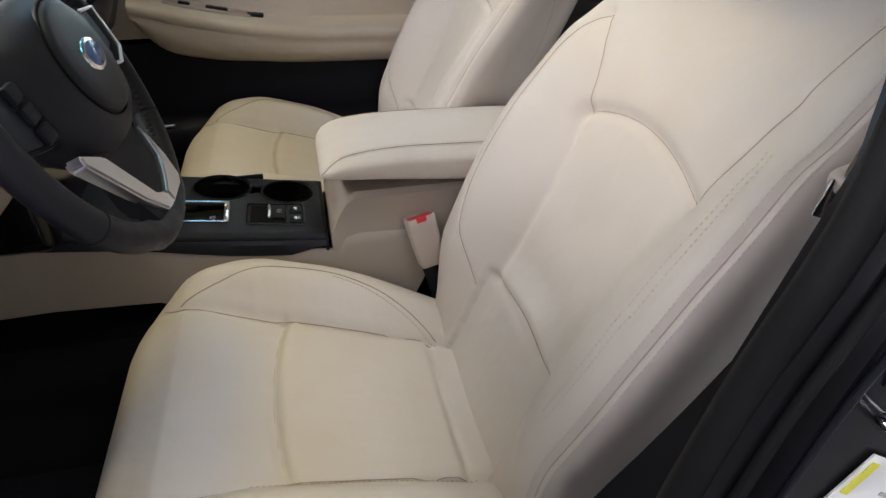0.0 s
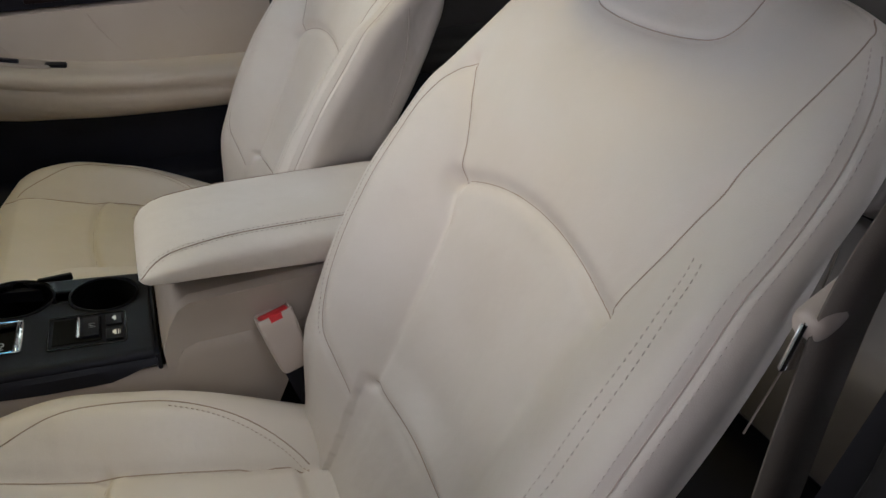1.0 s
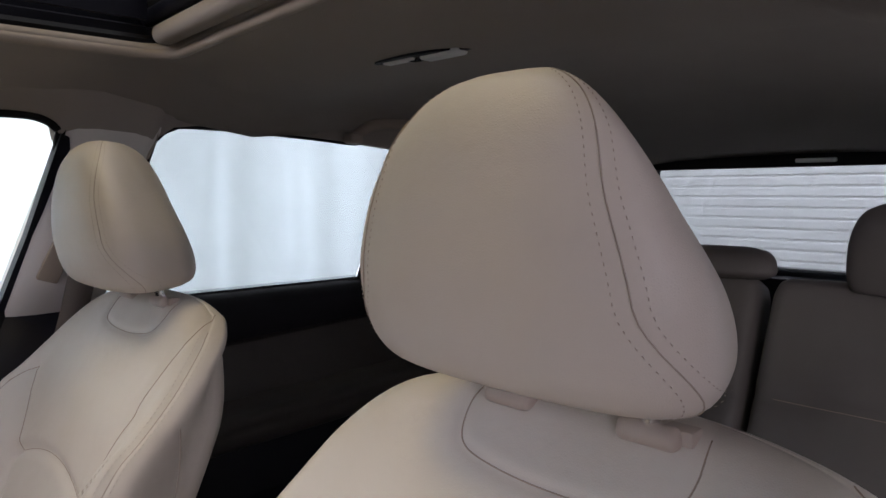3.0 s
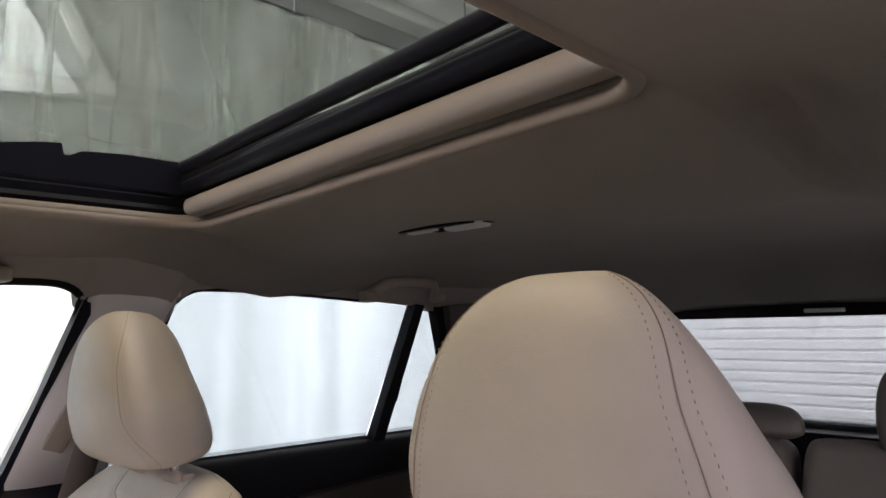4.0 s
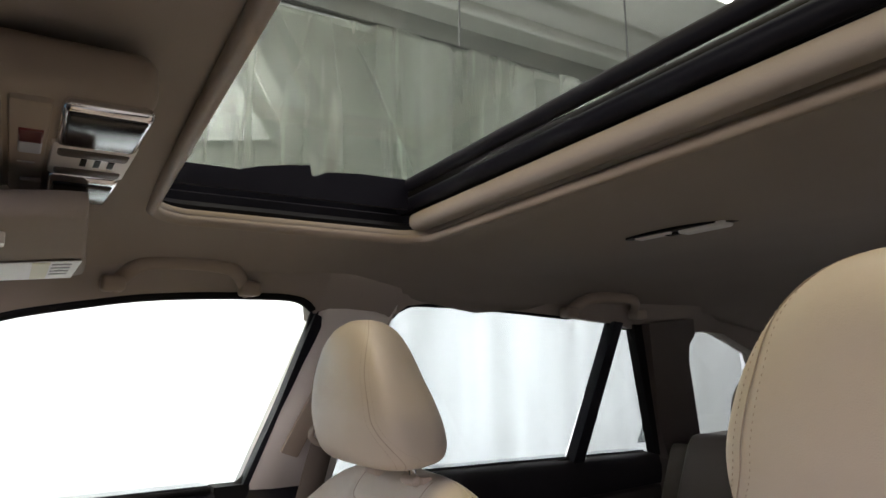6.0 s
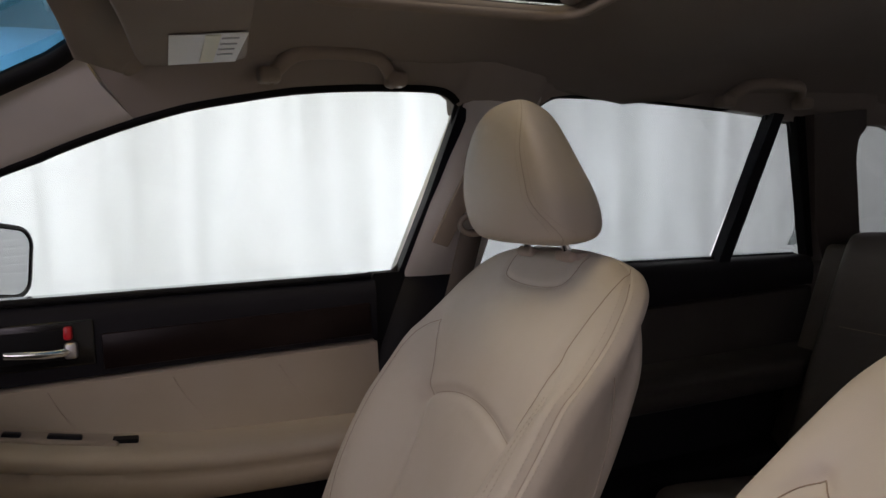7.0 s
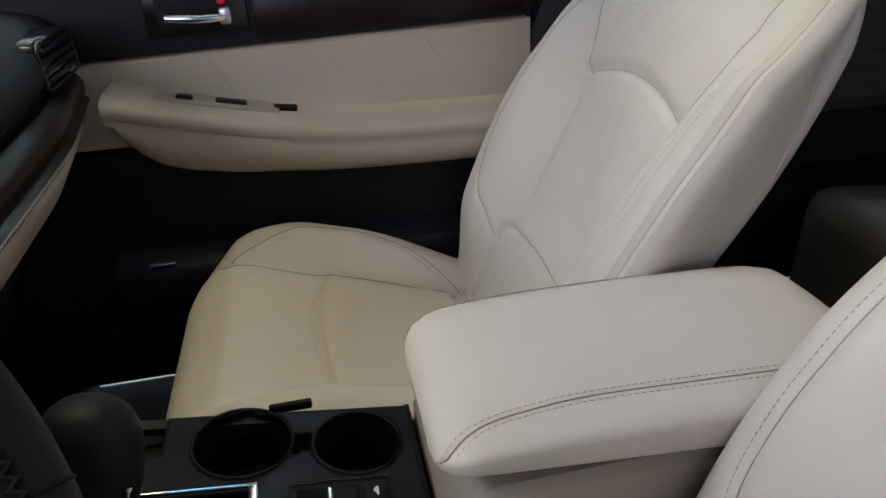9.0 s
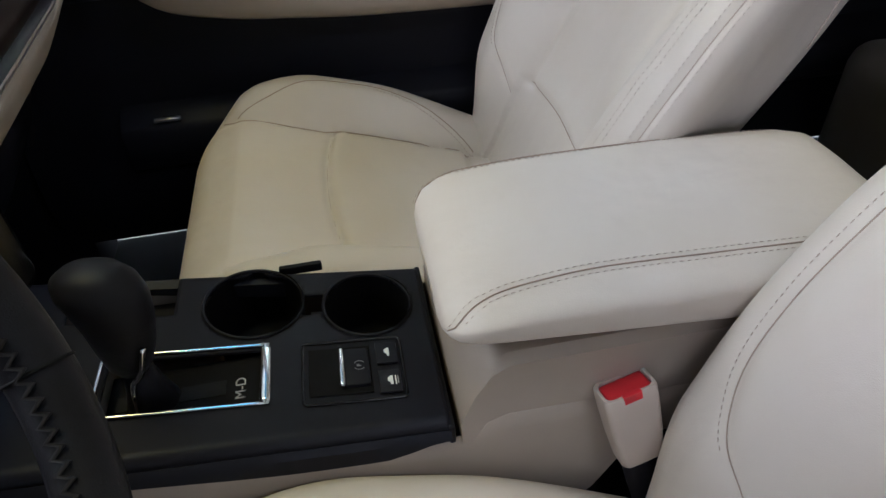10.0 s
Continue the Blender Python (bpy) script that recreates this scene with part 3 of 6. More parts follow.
def back_front(y, v):
    a = np.abs(y)
    n = 0.018 + 0.014 * np.exp(-(((v - 0.24) / 0.16) ** 2)) + 0.017 * np.exp(-(((v - 0.47) / 0.085) ** 2)) - 0.012 * sstep(0.55, 0.66, v)
    edge = insert_edge(v)
    amp = 0.043 * sstep(-0.06, 0.1, v) * (1 - sstep(0.30, 0.56, v)) + 0.012
    n = n + amp * sstep(edge - 0.02, edge + 0.085, a)
    # soft hollow of the middle panel
    n = n - 0.024 * np.exp(-(((y - 0.015) / 0.085) ** 2)) * sstep(0.08, 0.16, v) * (1 - sstep(0.22, 0.36, v))
    arc_v = 0.362 + 0.032 * (1 - (y / 0.14) ** 2)
    n = n + 0.001 * sstep(arc_v - 0.004, arc_v + 0.02, v) * (1 - sstep(0.12, 0.2, a))
    n = n - 0.0075 * np.exp(-((near_path(y, v, ARC) / 0.008) ** 2))
    crease = [(0.112, 0.1), (0.116, 0.18), (0.117, 0.26), (0.124, 0.32), (0.141, 0.366)]
    n = n - 0.007 * np.exp(-((near_path(y, v, crease) / 0.010) ** 2)) - 0.003 * np.exp(-((near_path(-y, v, crease) / 0.016) ** 2))
    for k in (1, -1):
        n = n - 0.0035 * np.exp(-((near_path(y, v, [tuple(q) for q in wing(k)]) / 0.009) ** 2))
    n = n - 0.004 * np.exp(-((near_path(y, v, [(0.141, 0.364), (0.168, 0.43), (0.206, 0.482)]) / 0.016) ** 2))
    n = n - 0.0045 * np.exp(-((near_path(y, v, LOW) / 0.005) ** 2)) - 0.006 * (1 - sstep(0.095, 0.105, v)) * (a < 0.125)
    n = n - 0.003 * np.exp(-((near_path(y, v, [tuple(q) for q in PATCH]) / 0.006) ** 2))
    n = n - 0.003 * np.exp(-((near_path(y, v, [tuple(q) for q in bolster_seam()]) / 0.006) ** 2))
    # soft fold over the side bag, and the ridge of the flank seam
    n = n - 0.0035 * np.exp(-((near_path(y, v, [tuple(q) for q in FOLD[:22]]) / 0.014) ** 2))
    n = n - 0.003 * np.exp(-(((y + back_width(v) - 0.0135) / 0.0035) ** 2)) * (y < 0)
    return n


def back_rear(y, v):
    return -0.082 - 0.012 * np.exp(-((v - 0.40) / 0.16) ** 2) + 0.04 * sstep(0.5, 0.66, v) + 0.03 * (np.abs(y) / 0.27) ** 3


cush_width = curve_table([(-0.485, 0.13), (-0.478, 0.17), (-0.462, 0.203), (-0.43, 0.232), (-0.385, 0.250), (-0.30, 0.262), (-0.15, 0.26), (0.0, 0.245), (0.09, 0.22)])


def cush_top(y, v):
    """Height of the cushion, v running to the rear."""
    a = np.abs(y)
    z = 0.700 - SEAT_Z - 0.29 * (np.clip(v, -0.40, 1) + 0.28) + 0.05 * np.clip(v + 0.08, 0, 1) * 5 * np.clip(v + 0.08, 0, 1)
    z = z - 0.05 * sstep(0.36, 0.52, -v)
    edge = np.interp(v, [-0.5, -0.4, -0.3, -0.1, 0.1], [0.20, 0.175, 0.152, 0.135, 0.128])
    amp = 0.058 * sstep(-0.49, -0.27, v) * (1 - 0.7 * sstep(-0.2, 0.06, v))
    z = z + amp * sstep(edge - 0.015, edge + 0.06, a)
    front = -0.272 - 0.018 * np.clip(1 - (y / 0.16) ** 2, 0, 1) + 0.012
    z = z + 0.007 * sstep(front - 0.003, front + 0.018, v) * (a < edge) * (1 - sstep(-0.06, -0.05, v))
    z = z - 0.006 * np.exp(-(((v - front) / 0.005) ** 2)) * (a < edge + 0.005)
    z = z - 0.005 * np.exp(-(((v + 0.052) / 0.005) ** 2)) * (a < edge)
    z = z - 0.008 * np.exp(-(((a - edge) / 0.008) ** 2)) * sstep(-0.47, -0.40, v)
    z = z - 0.006 * np.exp(-((a / 0.11) ** 2)) * sstep(-0.26, -0.2, v)
    return z


def cush_place(y, v, n):
    return Vector((float(v), float(y), float(n)))


HEAD_ROWS = ((1.238, 0.099, 0.262, 0.342), (1.2415, 0.113, 0.249, 0.358), (1.25, 0.127, 0.237, 0.370), (1.27, 0.136, 0.227, 0.373), (1.31, 0.136, 0.219, 0.364),
             (1.35, 0.123, 0.218, 0.353), (1.38, 0.108, 0.221, 0.346), (1.405, 0.090, 0.226, 0.338), (1.424, 0.070, 0.235, 0.327), (1.435, 0.052, 0.245, 0.314), (1.441, 0.034, 0.257, 0.300))


def head_taper(z):
    return 0.25 + 0.38 * float(sstep(1.27, 1.43, z))


def head_fall(z):
    return 0.08 * float(sstep(1.33, 1.44, z))


def head_ring(z, w, xf, xb, m=64):
    """Cross-section: a nearly flat face between the side seams, cheeks that draw in towards a narrow rear."""
    ring, cx, ax = [], (xf + xb) / 2, (xb - xf) / 2
    fall = head_fall(z)
    for k in range(m):
        q = 2 * math.pi * k / m
        c, s = math.cos(q), math.sin(q)
        e = 2 / 3.0
        x, y = -math.copysign(abs(c) ** e, c) * ax, math.copysign(abs(s) ** e, s) * w
        y *= 1 - head_taper(z) * max(0.0, (x + 0.7 * ax) / (1.7 * ax))
        ring.append((cx + x, y, z - SEAT_Z - fall * (x + ax)))
    return ring


def seam_share(z):
    """The side seam keeps near the edge above and swings round the cheek below."""
    return 0.74 + 0.23 * (1 - float(sstep(1.243, 1.31, z))) + 0.14 * float(sstep(1.36, 1.44, z))


def dense_head():
    zs = [r[0] for r in HEAD_ROWS]
    q = [HEAD_ROWS[0][0] + (HEAD_ROWS[-1][0] - HEAD_ROWS[0][0]) * (0.5 - 0.5 * math.cos(math.pi * k / 40)) for k in range(41)]
    cols = [curve_table([(r[0], r[c]) for r in HEAD_ROWS]) for c in (1, 2, 3)]
    return [(z, float(cols[0](z)), float(cols[1](z)), float(cols[2](z))) for z in q]


def head_at(row, y_frac):
    """A point on the face of the head restraint at that share of its half width."""
    z, w, xf, xb = row
    cx, ax = (xf + xb) / 2, (xb - xf) / 2
    s = min(abs(y_frac), 0.999) ** 1.5
    c = math.sqrt(max(0.0, 1 - s * s)) ** (2 / 3.0)
    x = -c * ax
    y = w * abs(y_frac) * (1 - head_taper(z) * max(0.0, (x + 0.7 * ax) / (1.7 * ax)))
    return (cx + x, math.copysign(y, y_frac), z - SEAT_Z - head_fall(z) * (x + ax))


def sew(name, pts, parent, r=0.0008, material=None, label=""):
    vv, ff = tube(pts, r, 6)
    return mesh_object(name, vv, ff, material or THREAD, parent, label)


def front_seat():
    seat = thing("front_seat", "cream leather front seat with brown stitched seams and head restraint", "car seat", "front seats", place=(0, 0.368, SEAT_Z))
    # backrest
    vv, ff = pillow(back_width, -0.11, 0.658, back_front, back_rear, 0.036, back_place, 200, 220, 0.03, 0.13)
    back = mesh_object("backrest", vv, ff, LEATHER, seat)
    lay = lambda path, lift=0.0, n=6: on_front(path, back_width, back_front, 0.036, -0.11, 0.658, back_place, lift, n)
    sew("seam", lay(ARC, 0.0002, 3), back, 0.0006)
    sew("seam", lay(LOW, 0.0004), back)
    sew("seam", lay([tuple(q) for q in PATCH[2:-2]], 0.0002, 2), back, 0.0006)
    for k in (1, -1):
        sew("seam", lay([tuple(q) for q in wing(k)], 0.0002, 2), back, 0.0006)
    pipe = [tuple(q) for q in bolster_seam()]
    sew("seam", lay(pipe, 0.0002, 2), back, 0.0006)
    vv, ff = stitches(lay([(a + 0.008, b) for a, b in pipe[10:-8]], 0.0003, 2), 0.0062, 0.0036, 0.0005)
    mesh_object("stitching", vv, ff, THREAD_PALE, back, "row of tan stitches")
    for off, r in ((0.0075, 0), (0.0135, 0.0006), (0.0195, 0)):
        edge = lay([(off - float(back_width(v)), v) for v in np.linspace(-0.06, 0.612, 40)], 0.0003, 2)
        if r:
            sew("seam", edge, back, r, THREAD_PALE)
        else:
            vv, ff = stitches(edge, 0.0062, 0.0036, 0.0005)
            mesh_object("stitching", vv, ff, THREAD_CREAM, back, "row of cream stitches")
    for off in (0.0, 0.010):
        vv, ff = stitches(lay([(q[0] + off, q[1]) for q in FOLD[6:]], 0.0003, 2), 0.0065, 0.0038, 0.0005)
        mesh_object("stitching", vv, ff, THREAD_CREAM, back, "row of cream stitches")
    flank = lambda v, q: float(back_width(v)) * (1 - 0.065 * q)
    for k in (1, -1):
        side = [back_place(k * (flank(v, q) + 0.0012), v, n) for v, n, q in ((0.505, 0.012, 0.15), (0.47, -0.006, 0.5), (0.42, -0.022, 0.8), (0.35, -0.03, 1.0))]
        sew("seam", smooth_path(side, 5), back, 0.0008, THREAD_PALE)
    # cushion
    vv, ff = pillow(cush_width, -0.485, 0.09, cush_top, lambda y, v: 0.16 + 0 * y, 0.045, cush_place, 170, 180, 0.02)
    cushion = mesh_object("cushion", vv, ff, LEATHER, seat)
    layc = lambda path, lift=0.0, n=4: on_front(path, cush_width, cush_top, 0.045, -0.485, 0.09, cush_place, lift, n)
    cross = [(y, -0.26 - 0.018 * (1 - (y / 0.16) ** 2)) for y in np.linspace(-0.145, 0.145, 13)]
    sew("seam", layc(cross, 0.0002), cushion, 0.0005, THREAD_PALE)
    sew("seam", layc([(y, -0.052) for y in np.linspace(-0.13, 0.13, 9)], 0.0002), cushion, 0.0005, THREAD_PALE)
    for s in (1, -1):
        edge = [(s * e, v) for e, v in ((0.187, -0.43), (0.175, -0.4), (0.152, -0.3), (0.1435, -0.2), (0.135, -0.1), (0.131, -0.04))]
        sew("seam", layc(edge, 0.0006), cushion)
        rim = [(s * e, v) for e, v in ((0.181, -0.405), (0.192, -0.365), (0.204, -0.31), (0.214, -0.24), (0.212, -0.18), (0.196, -0.125), (0.168, -0.072), (0.137, -0.038))]
        if s > 0:
            sew("seam", layc(rim, 0.0004), cushion, 0.0008)
        rim2 = [(a - 0.008 * s, b - 0.004) for a, b in rim[4:]] if s > 0 else [(-0.164, -0.30), (-0.157, -0.2), (-0.149, -0.1), (-0.145, -0.05)]
        vv, ff = stitches(layc(rim2, 0.0006), 0.0065, 0.004, 0.0008)
        mesh_object("stitching", vv, ff, THREAD_PALE, cushion, "row of tan stitches")
    # base
    base = box(-0.43, 0.10, -0.235, 0.235, 0.06, 0.19, 0.02, 3)
    part("seat_base", base, BEIGE, seat, "beige plastic seat side cover")
    for y in (-0.19, 0.19):
        part("floor_rail", box(-0.40, 0.18, y - 0.025, y + 0.025, 0.0, 0.07, 0.006), BLACK, seat)
    # back hinge cover
    for s in (1, -1):
        part("hinge_cover", moved(rod((0, -0.012, 0), (0, 0.012, 0), 0.05, 20), pose(0.04, 0.235 * s, 0.27)), BEIGE, seat)
    # head restraint
    rows = dense_head()
    vv, ff = loft([head_ring(*r) for r in rows])
    head = mesh_object("head_restraint", vv, ff, LEATHER, seat)
    for s in (1, -1):
        line = [head_at(r, s * seam_share(r[0])) for r in rows[2:-1]]
        line = [Vector(p) + Vector((-0.0006, 0.0003 * s, 0)) for p in line]
        sew("seam", line, head, 0.00045, THREAD_PALE)
        for off in (0.775, 0.895):
            row = [Vector(head_at(r, s * (off + seam_share(r[0]) - 0.84))) + Vector((-0.0006, 0.0004 * s, 0)) for r in rows[3:-3]]
            vv, ff = stitches(row, 0.0052, 0.0020, 0.00035)
            mesh_object("stitching", vv, ff, THREAD_PALE, head, "tan stitches beside the seam")
    for y in (0.056, -0.056):
        part("post", rod((0.322, y, 1.212 - SEAT_Z), (0.305, y, 1.27 - SEAT_Z), 0.0062, 16), CHROME, seat, "chrome head restraint post")
        c = box(-0.016, 0.016, -0.021, 0.021, -0.009, 0.007, 0.006, 3)
        part("post_guide", moved(c, Matrix.Translation((0.324, y, 1.216 - SEAT_Z)) @ pose(0, 0, 0, 0, 26, 0)), BEIGE_TAN, seat, "tan plastic post guide")
    part("release_button", moved(box(-0.008, 0.008, -0.011, 0.011, 0, 0.012, 0.003), Matrix.Translation((0.326, -0.073, 1.213 - SEAT_Z))), BEIGE_TAN, seat)
    return seat


passenger_seat = front_seat()
driver_seat = copy_thing(passenger_seat, pose(0, -0.374, SEAT_Z))
for ob in driver_seat.children:
    if ob.name.startswith("head_restraint"):
        # the driver's is a little lower built and set forward
        ob.scale = (1, 1, 0.945)
        ob.location += Vector((-0.010, 0.004, 0.0605))


# ---- car shell ----
def wall_y(z):
    """The inner face of the cabin's side above and below the belt line."""
    return 0.755 - 0.45 * max(0.0, z - 1.155) if z > 1.155 else 0.755


def lean_wall(bm, side=1):
    for v in bm.verts:
        v.co.y += wall_y(v.co.z) if v.co.z > 1.155 else 0.755
        v.co.y *= side
    return bm


FRONT_TOP = [(0.292, 1.455), (0.285, 1.48), (0.262, 1.494), (0.22, 1.499), (0.1, 1.497), (0.0, 1.49), (-0.085, 1.477), (-0.165, 1.462), (-0.24, 1.44), (-0.31, 1.415), (-0.375, 1.388), (-0.52, 1.327), (-0.66, 1.253), (-0.80, 1.175)]
REAR_TOP = [(0.44, 1.43), (0.452, 1.468), (0.478, 1.487), (0.52, 1.492), (0.69, 1.487), (0.9, 1.474), (1.07, 1.46), (1.10, 1.452)]


def roof_height(x, y):
    a = abs(y)
    z = 1.588 - 0.042 * float(sstep(0.36, 0.56, x)) + 0.020 * float(sstep(0.66, 0.76, x)) - 0.12 * float(sstep(1.2, 2.1, x)) - 0.07 * float(sstep(0.16, 0.32, -x))
    side = max(0.0, (a - 0.40) / 0.22)
    base = z - 0.012 * (a / 0.4) ** 2
    return base - 0.042 * min(side, 1.3) ** 1.6


SUN_X0, SUN_X1, SUN_Y = -0.052, 0.366, 0.40
SUN_SKEW = 0.06


def sun_rect(e, n):
    """Outline of the sunroof opening, grown by e."""
    return [(x + SUN_SKEW * y, y) for x, y in rounded_rect(SUN_X0 - e, SUN_X1 + e, -SUN_Y - e, SUN_Y + e, 0.055, n)]


def headliner():
    n = 8
    inner = sun_rect(0, n)
    outer = rounded_rect(-0.30, 2.02, -0.605, 0.605, 0.03, n)
    rows = []
    for k in range(15):
        s = (k / 14) ** 1.3
        rows.append([(a + (c - a) * s, b + (d - b) * s) for (a, b), (c, d) in zip(inner, outer)])
    # finer spans along the ring
    fine = []
    for r in rows:
        out = []
        for i in range(len(r)):
            a, b = r[i], r[(i + 1) % len(r)]
            m = 10 if math.dist(inner[i], inner[(i + 1) % len(inner)]) > 0.1 else 1
            out += [(a[0] + (b[0] - a[0]) * j / m, a[1] + (b[1] - a[1]) * j / m) for j in range(m)]
        # the front corners are cut back towards the pillars
        fine.append([(max(x, -0.30 + 0.6 * max(0.0, abs(y) - 0.47)), y) for x, y in out])
    sect = []
    lip = [(x, y, roof_height(x, y) + 0.012) for x, y in fine[0]]
    sect.append(lip)
    for r in fine:
        sect.append([(x, y, roof_height(x, y)) for x, y in r])
    ob = mesh_object("headliner", *loft(sect, True, False), HEADLINER)
    ob.modifiers.new("thickness", "SOLIDIFY").thickness = 0.006
    tagged(ob, "beige woven cloth headliner with a sunroof opening", "ceiling", kind="structure")


headliner()


def sunroof():
    roof = thing("sunroof", "closed tinted glass sunroof with black frame and open beige shade", "sunroof", place=(0.15, 0, 1.6))
    o = Vector((0.15, 0, 1.6))
    # trim bead round the opening
    bead = [(x - o.x, y, roof_height(x, y) - o.z - 0.002) for x, y in sun_rect(0, 10)]
    vv, ff = tube(bead, 0.008, 8, True)
    mesh_object("trim_bead", vv, ff, BEIGE, roof, "beige trim bead")
    rows = [[(x - o.x, y, z) for x, y in sun_rect(e, 8)] for e, z in ((0.003, -0.004), (0.012, 0.004), (0.012, 0.016), (0.03, 0.022), (0.03, 0.036))]
    mesh_object("well", *loft(rows, True, False), BLACK, roof, "black walls of the opening", auto=40)
    outer, inner = rounded_rect(-0.30, 0.36, -0.53, 0.53, 0.03, 4), rounded_rect(-0.235, 0.21, -0.425, 0.425, 0.02, 4)
    vv, ff = ring_plate(outer, inner, "z", 0.035, 0.062)
    mesh_object("frame", vv, ff, BLACK, roof, "black sunroof frame", smooth=False)
    part("glass", slab(rounded_rect(-0.27, 0.25, -0.45, 0.45, 0.02, 4), "z", 0.064, 0.07), GLASS_ROOF, roof, "green tinted glass", smooth=False).visible_shadow = False
    # rear guide channels and shade
    for k, (x, z, r) in enumerate(((0.235, 0.045, 0.014), (0.215, 0.03, 0.012), (0.195, 0.052, 0.01))):
        part("guide", rod((x - 0.026 - 0.42 * SUN_SKEW, -0.42, z), (x - 0.026 + 0.42 * SUN_SKEW, 0.42, z), r, 10), BLACK, roof)
    part("shade_edge", moved(box(0.176, 0.210, -0.405, 0.388, -0.016, 0.012, 0.012, 5), pose(0, 0, 0, 0, 0, -3.4)), HEADLINER, roof, "beige edge of the drawn-back shade")
    arm = [(-0.171, 0.012), (-0.171, 0.020), (-0.112, 0.029), (-0.048, 0.048), (0.0, 0.057), (0.026, 0.060), (0.029, 0.045), (0.036, 0.045), (0.050, 0.053), (0.105, 0.058), (0.186, 0.059), (0.186, 0.012)]
    part("deflector_arm", slab(arm, "y", 0.350, 0.358), BLACK, roof, "black arm of the wind deflector", smooth=False)
    return roof


sunroof()


def shell(side):
    nm = "passenger_side" if side > 0 else "driver_side"
    lab = "beside the front passenger" if side > 0 else "beside the driver"
    # rail above the windows
    upper = curve_table([(-0.92, 1.175), (-0.5, 1.405), (-0.25, 1.515), (0.0, 1.55), (0.4, 1.555), (1.2, 1.545), (1.6, 1.53), (2.02, 1.48)])
    lows = FRONT_TOP[::-1] + [(0.30, 1.452), (0.36, 1.44), (0.435, 1.428)] + REAR_TOP + [(1.19, 1.44), (1.25, 1.42), (1.31, 1.415), (1.326, 1.434), (1.345, 1.442), (1.395, 1.446), (1.476, 1.441), (1.592, 1.407), (1.669, 1.382), (1.76, 1.30), (2.02, 1.28)]
    a = [(x, z) for x, z in lows]
    sect = []
    for x, z in a:
        u = max(float(upper(x)), z + 0.02)
        sect.append([(x, side * wall_y(z), z), (x, side * (wall_y(z) - 0.012), z + 0.2 * (u - z)), (x, side * (wall_y(u) - 0.018), z + 0.7 * (u - z)), (x, side * (wall_y(u) - 0.03), u + 0.01), (x, side * (wall_y(u) + 0.05), u + 0.012), (x, side * (wall_y(z) + 0.05), z + 0.004)])
    ob = mesh_object("roof_rail_" + nm, *loft(sect), HEADLINER, auto=50)
    tagged(ob, "cloth-covered roof rail " + lab, "roof rail", kind="structure")
    trim = [[(x, side * (abs(y) - (0.0, 0.004, 0.006, 0.026, 0.0, 0.0)[k]), z + (0.010 if k == 3 else 0.0)) for k, (x, y, z) in enumerate(r)] for r in sect if r[0][0] <= -0.235]
    # its upper end is cut on a slant
    trim[-1] = [tuple(Vector(p).lerp(Vector(q), f)) for p, q, f in zip(trim[-1], trim[-2], (0.0, 0.15, 0.55, 0.85, 0.85, 0.0))]
    ob = mesh_object("pillar_front_" + nm, *loft(trim), BEIGE_PALE, auto=50)
    tagged(ob, "pale moulded windscreen pillar trim " + lab, "pillar", kind="structure")
    # pillar between the doors
    pil = []
    for z, x0, x1 in ((0.40, 0.02, 0.36), (0.7, 0.075, 0.36), (1.0, 0.15, 0.37), (1.155, 0.208, 0.385), (1.3, 0.25, 0.41), (1.38, 0.274, 0.424), (1.44, 0.292, 0.436), (1.47, 0.297, 0.45), (1.50, 0.30, 0.47)):
        y = wall_y(z)
        d = 1 - 0.35 * float(sstep(1.3, 1.44, z)) - 0.55 * float(sstep(1.43, 1.50, z))
        pil.append([(x0, side * (y + 0.05), z), (x0, side * (y - 0.002), z), (x0 + 0.018, side * (y - 0.024 * d), z), (x0 + 0.05, side * (y - 0.034 * d), z), (x1 - 0.05, side * (y - 0.034 * d), z), (x1 - 0.018, side * (y - 0.024 * d), z), (x1, side * (y - 0.002), z), (x1, side * (y + 0.05), z)])
    low, high = mesh_object("pillar_lower_" + nm, *loft(pil[:4]), BLACK_SOFT), mesh_object("pillar_upper_" + nm, *loft(pil[3:]), BEIGE_PALE)
    for p, t in ((low, "black lower door pillar trim "), (high, "pale upper door pillar trim ")):
        tagged(p, t + lab, "pillar", kind="structure")
    # side of the cargo space and the rear pillar
    bm = None
    for quad in ([(1.345, 1.11), (1.14, 1.462), (1.30, 1.475), (1.325, 1.436), (1.315, 1.41), (1.335, 1.365), (1.388, 1.29), (1.48, 1.155), (1.49, 1.11)], [(1.365, 0.5), (1.365, 1.150), (2.02, 1.168), (2.02, 0.5)], [(1.76, 1.16), (1.77, 1.30), (1.80, 1.45), (2.02, 1.45), (2.02, 1.16)]):
        bm = merge(bm, slab(quad, "y", -0.03, 0.03))
    bmesh.ops.subdivide_edges(bm, edges=bm.edges, cuts=3, use_grid_fill=True)
    # beige trim set in a darker plastic for the shade at the rear
    tagged(part("cargo_side_" + nm, lean_wall(bm, side), DARK_TAUPE, None), "rear pillar and cargo side trim, beige darkened for shade", "trim", kind="structure")
    g = slab([(1.30, 1.15), (1.30, 1.45), (1.80, 1.45), (1.80, 1.15)], "y", 0.034, 0.038)
    w = part("window_cargo_" + nm, lean_wall(g, side), GLASS_TINT, None, smooth=False)
    tagged(w, "tinted rear quarter window over the cargo space", "window", kind="structure")


shell(1)
shell(-1)


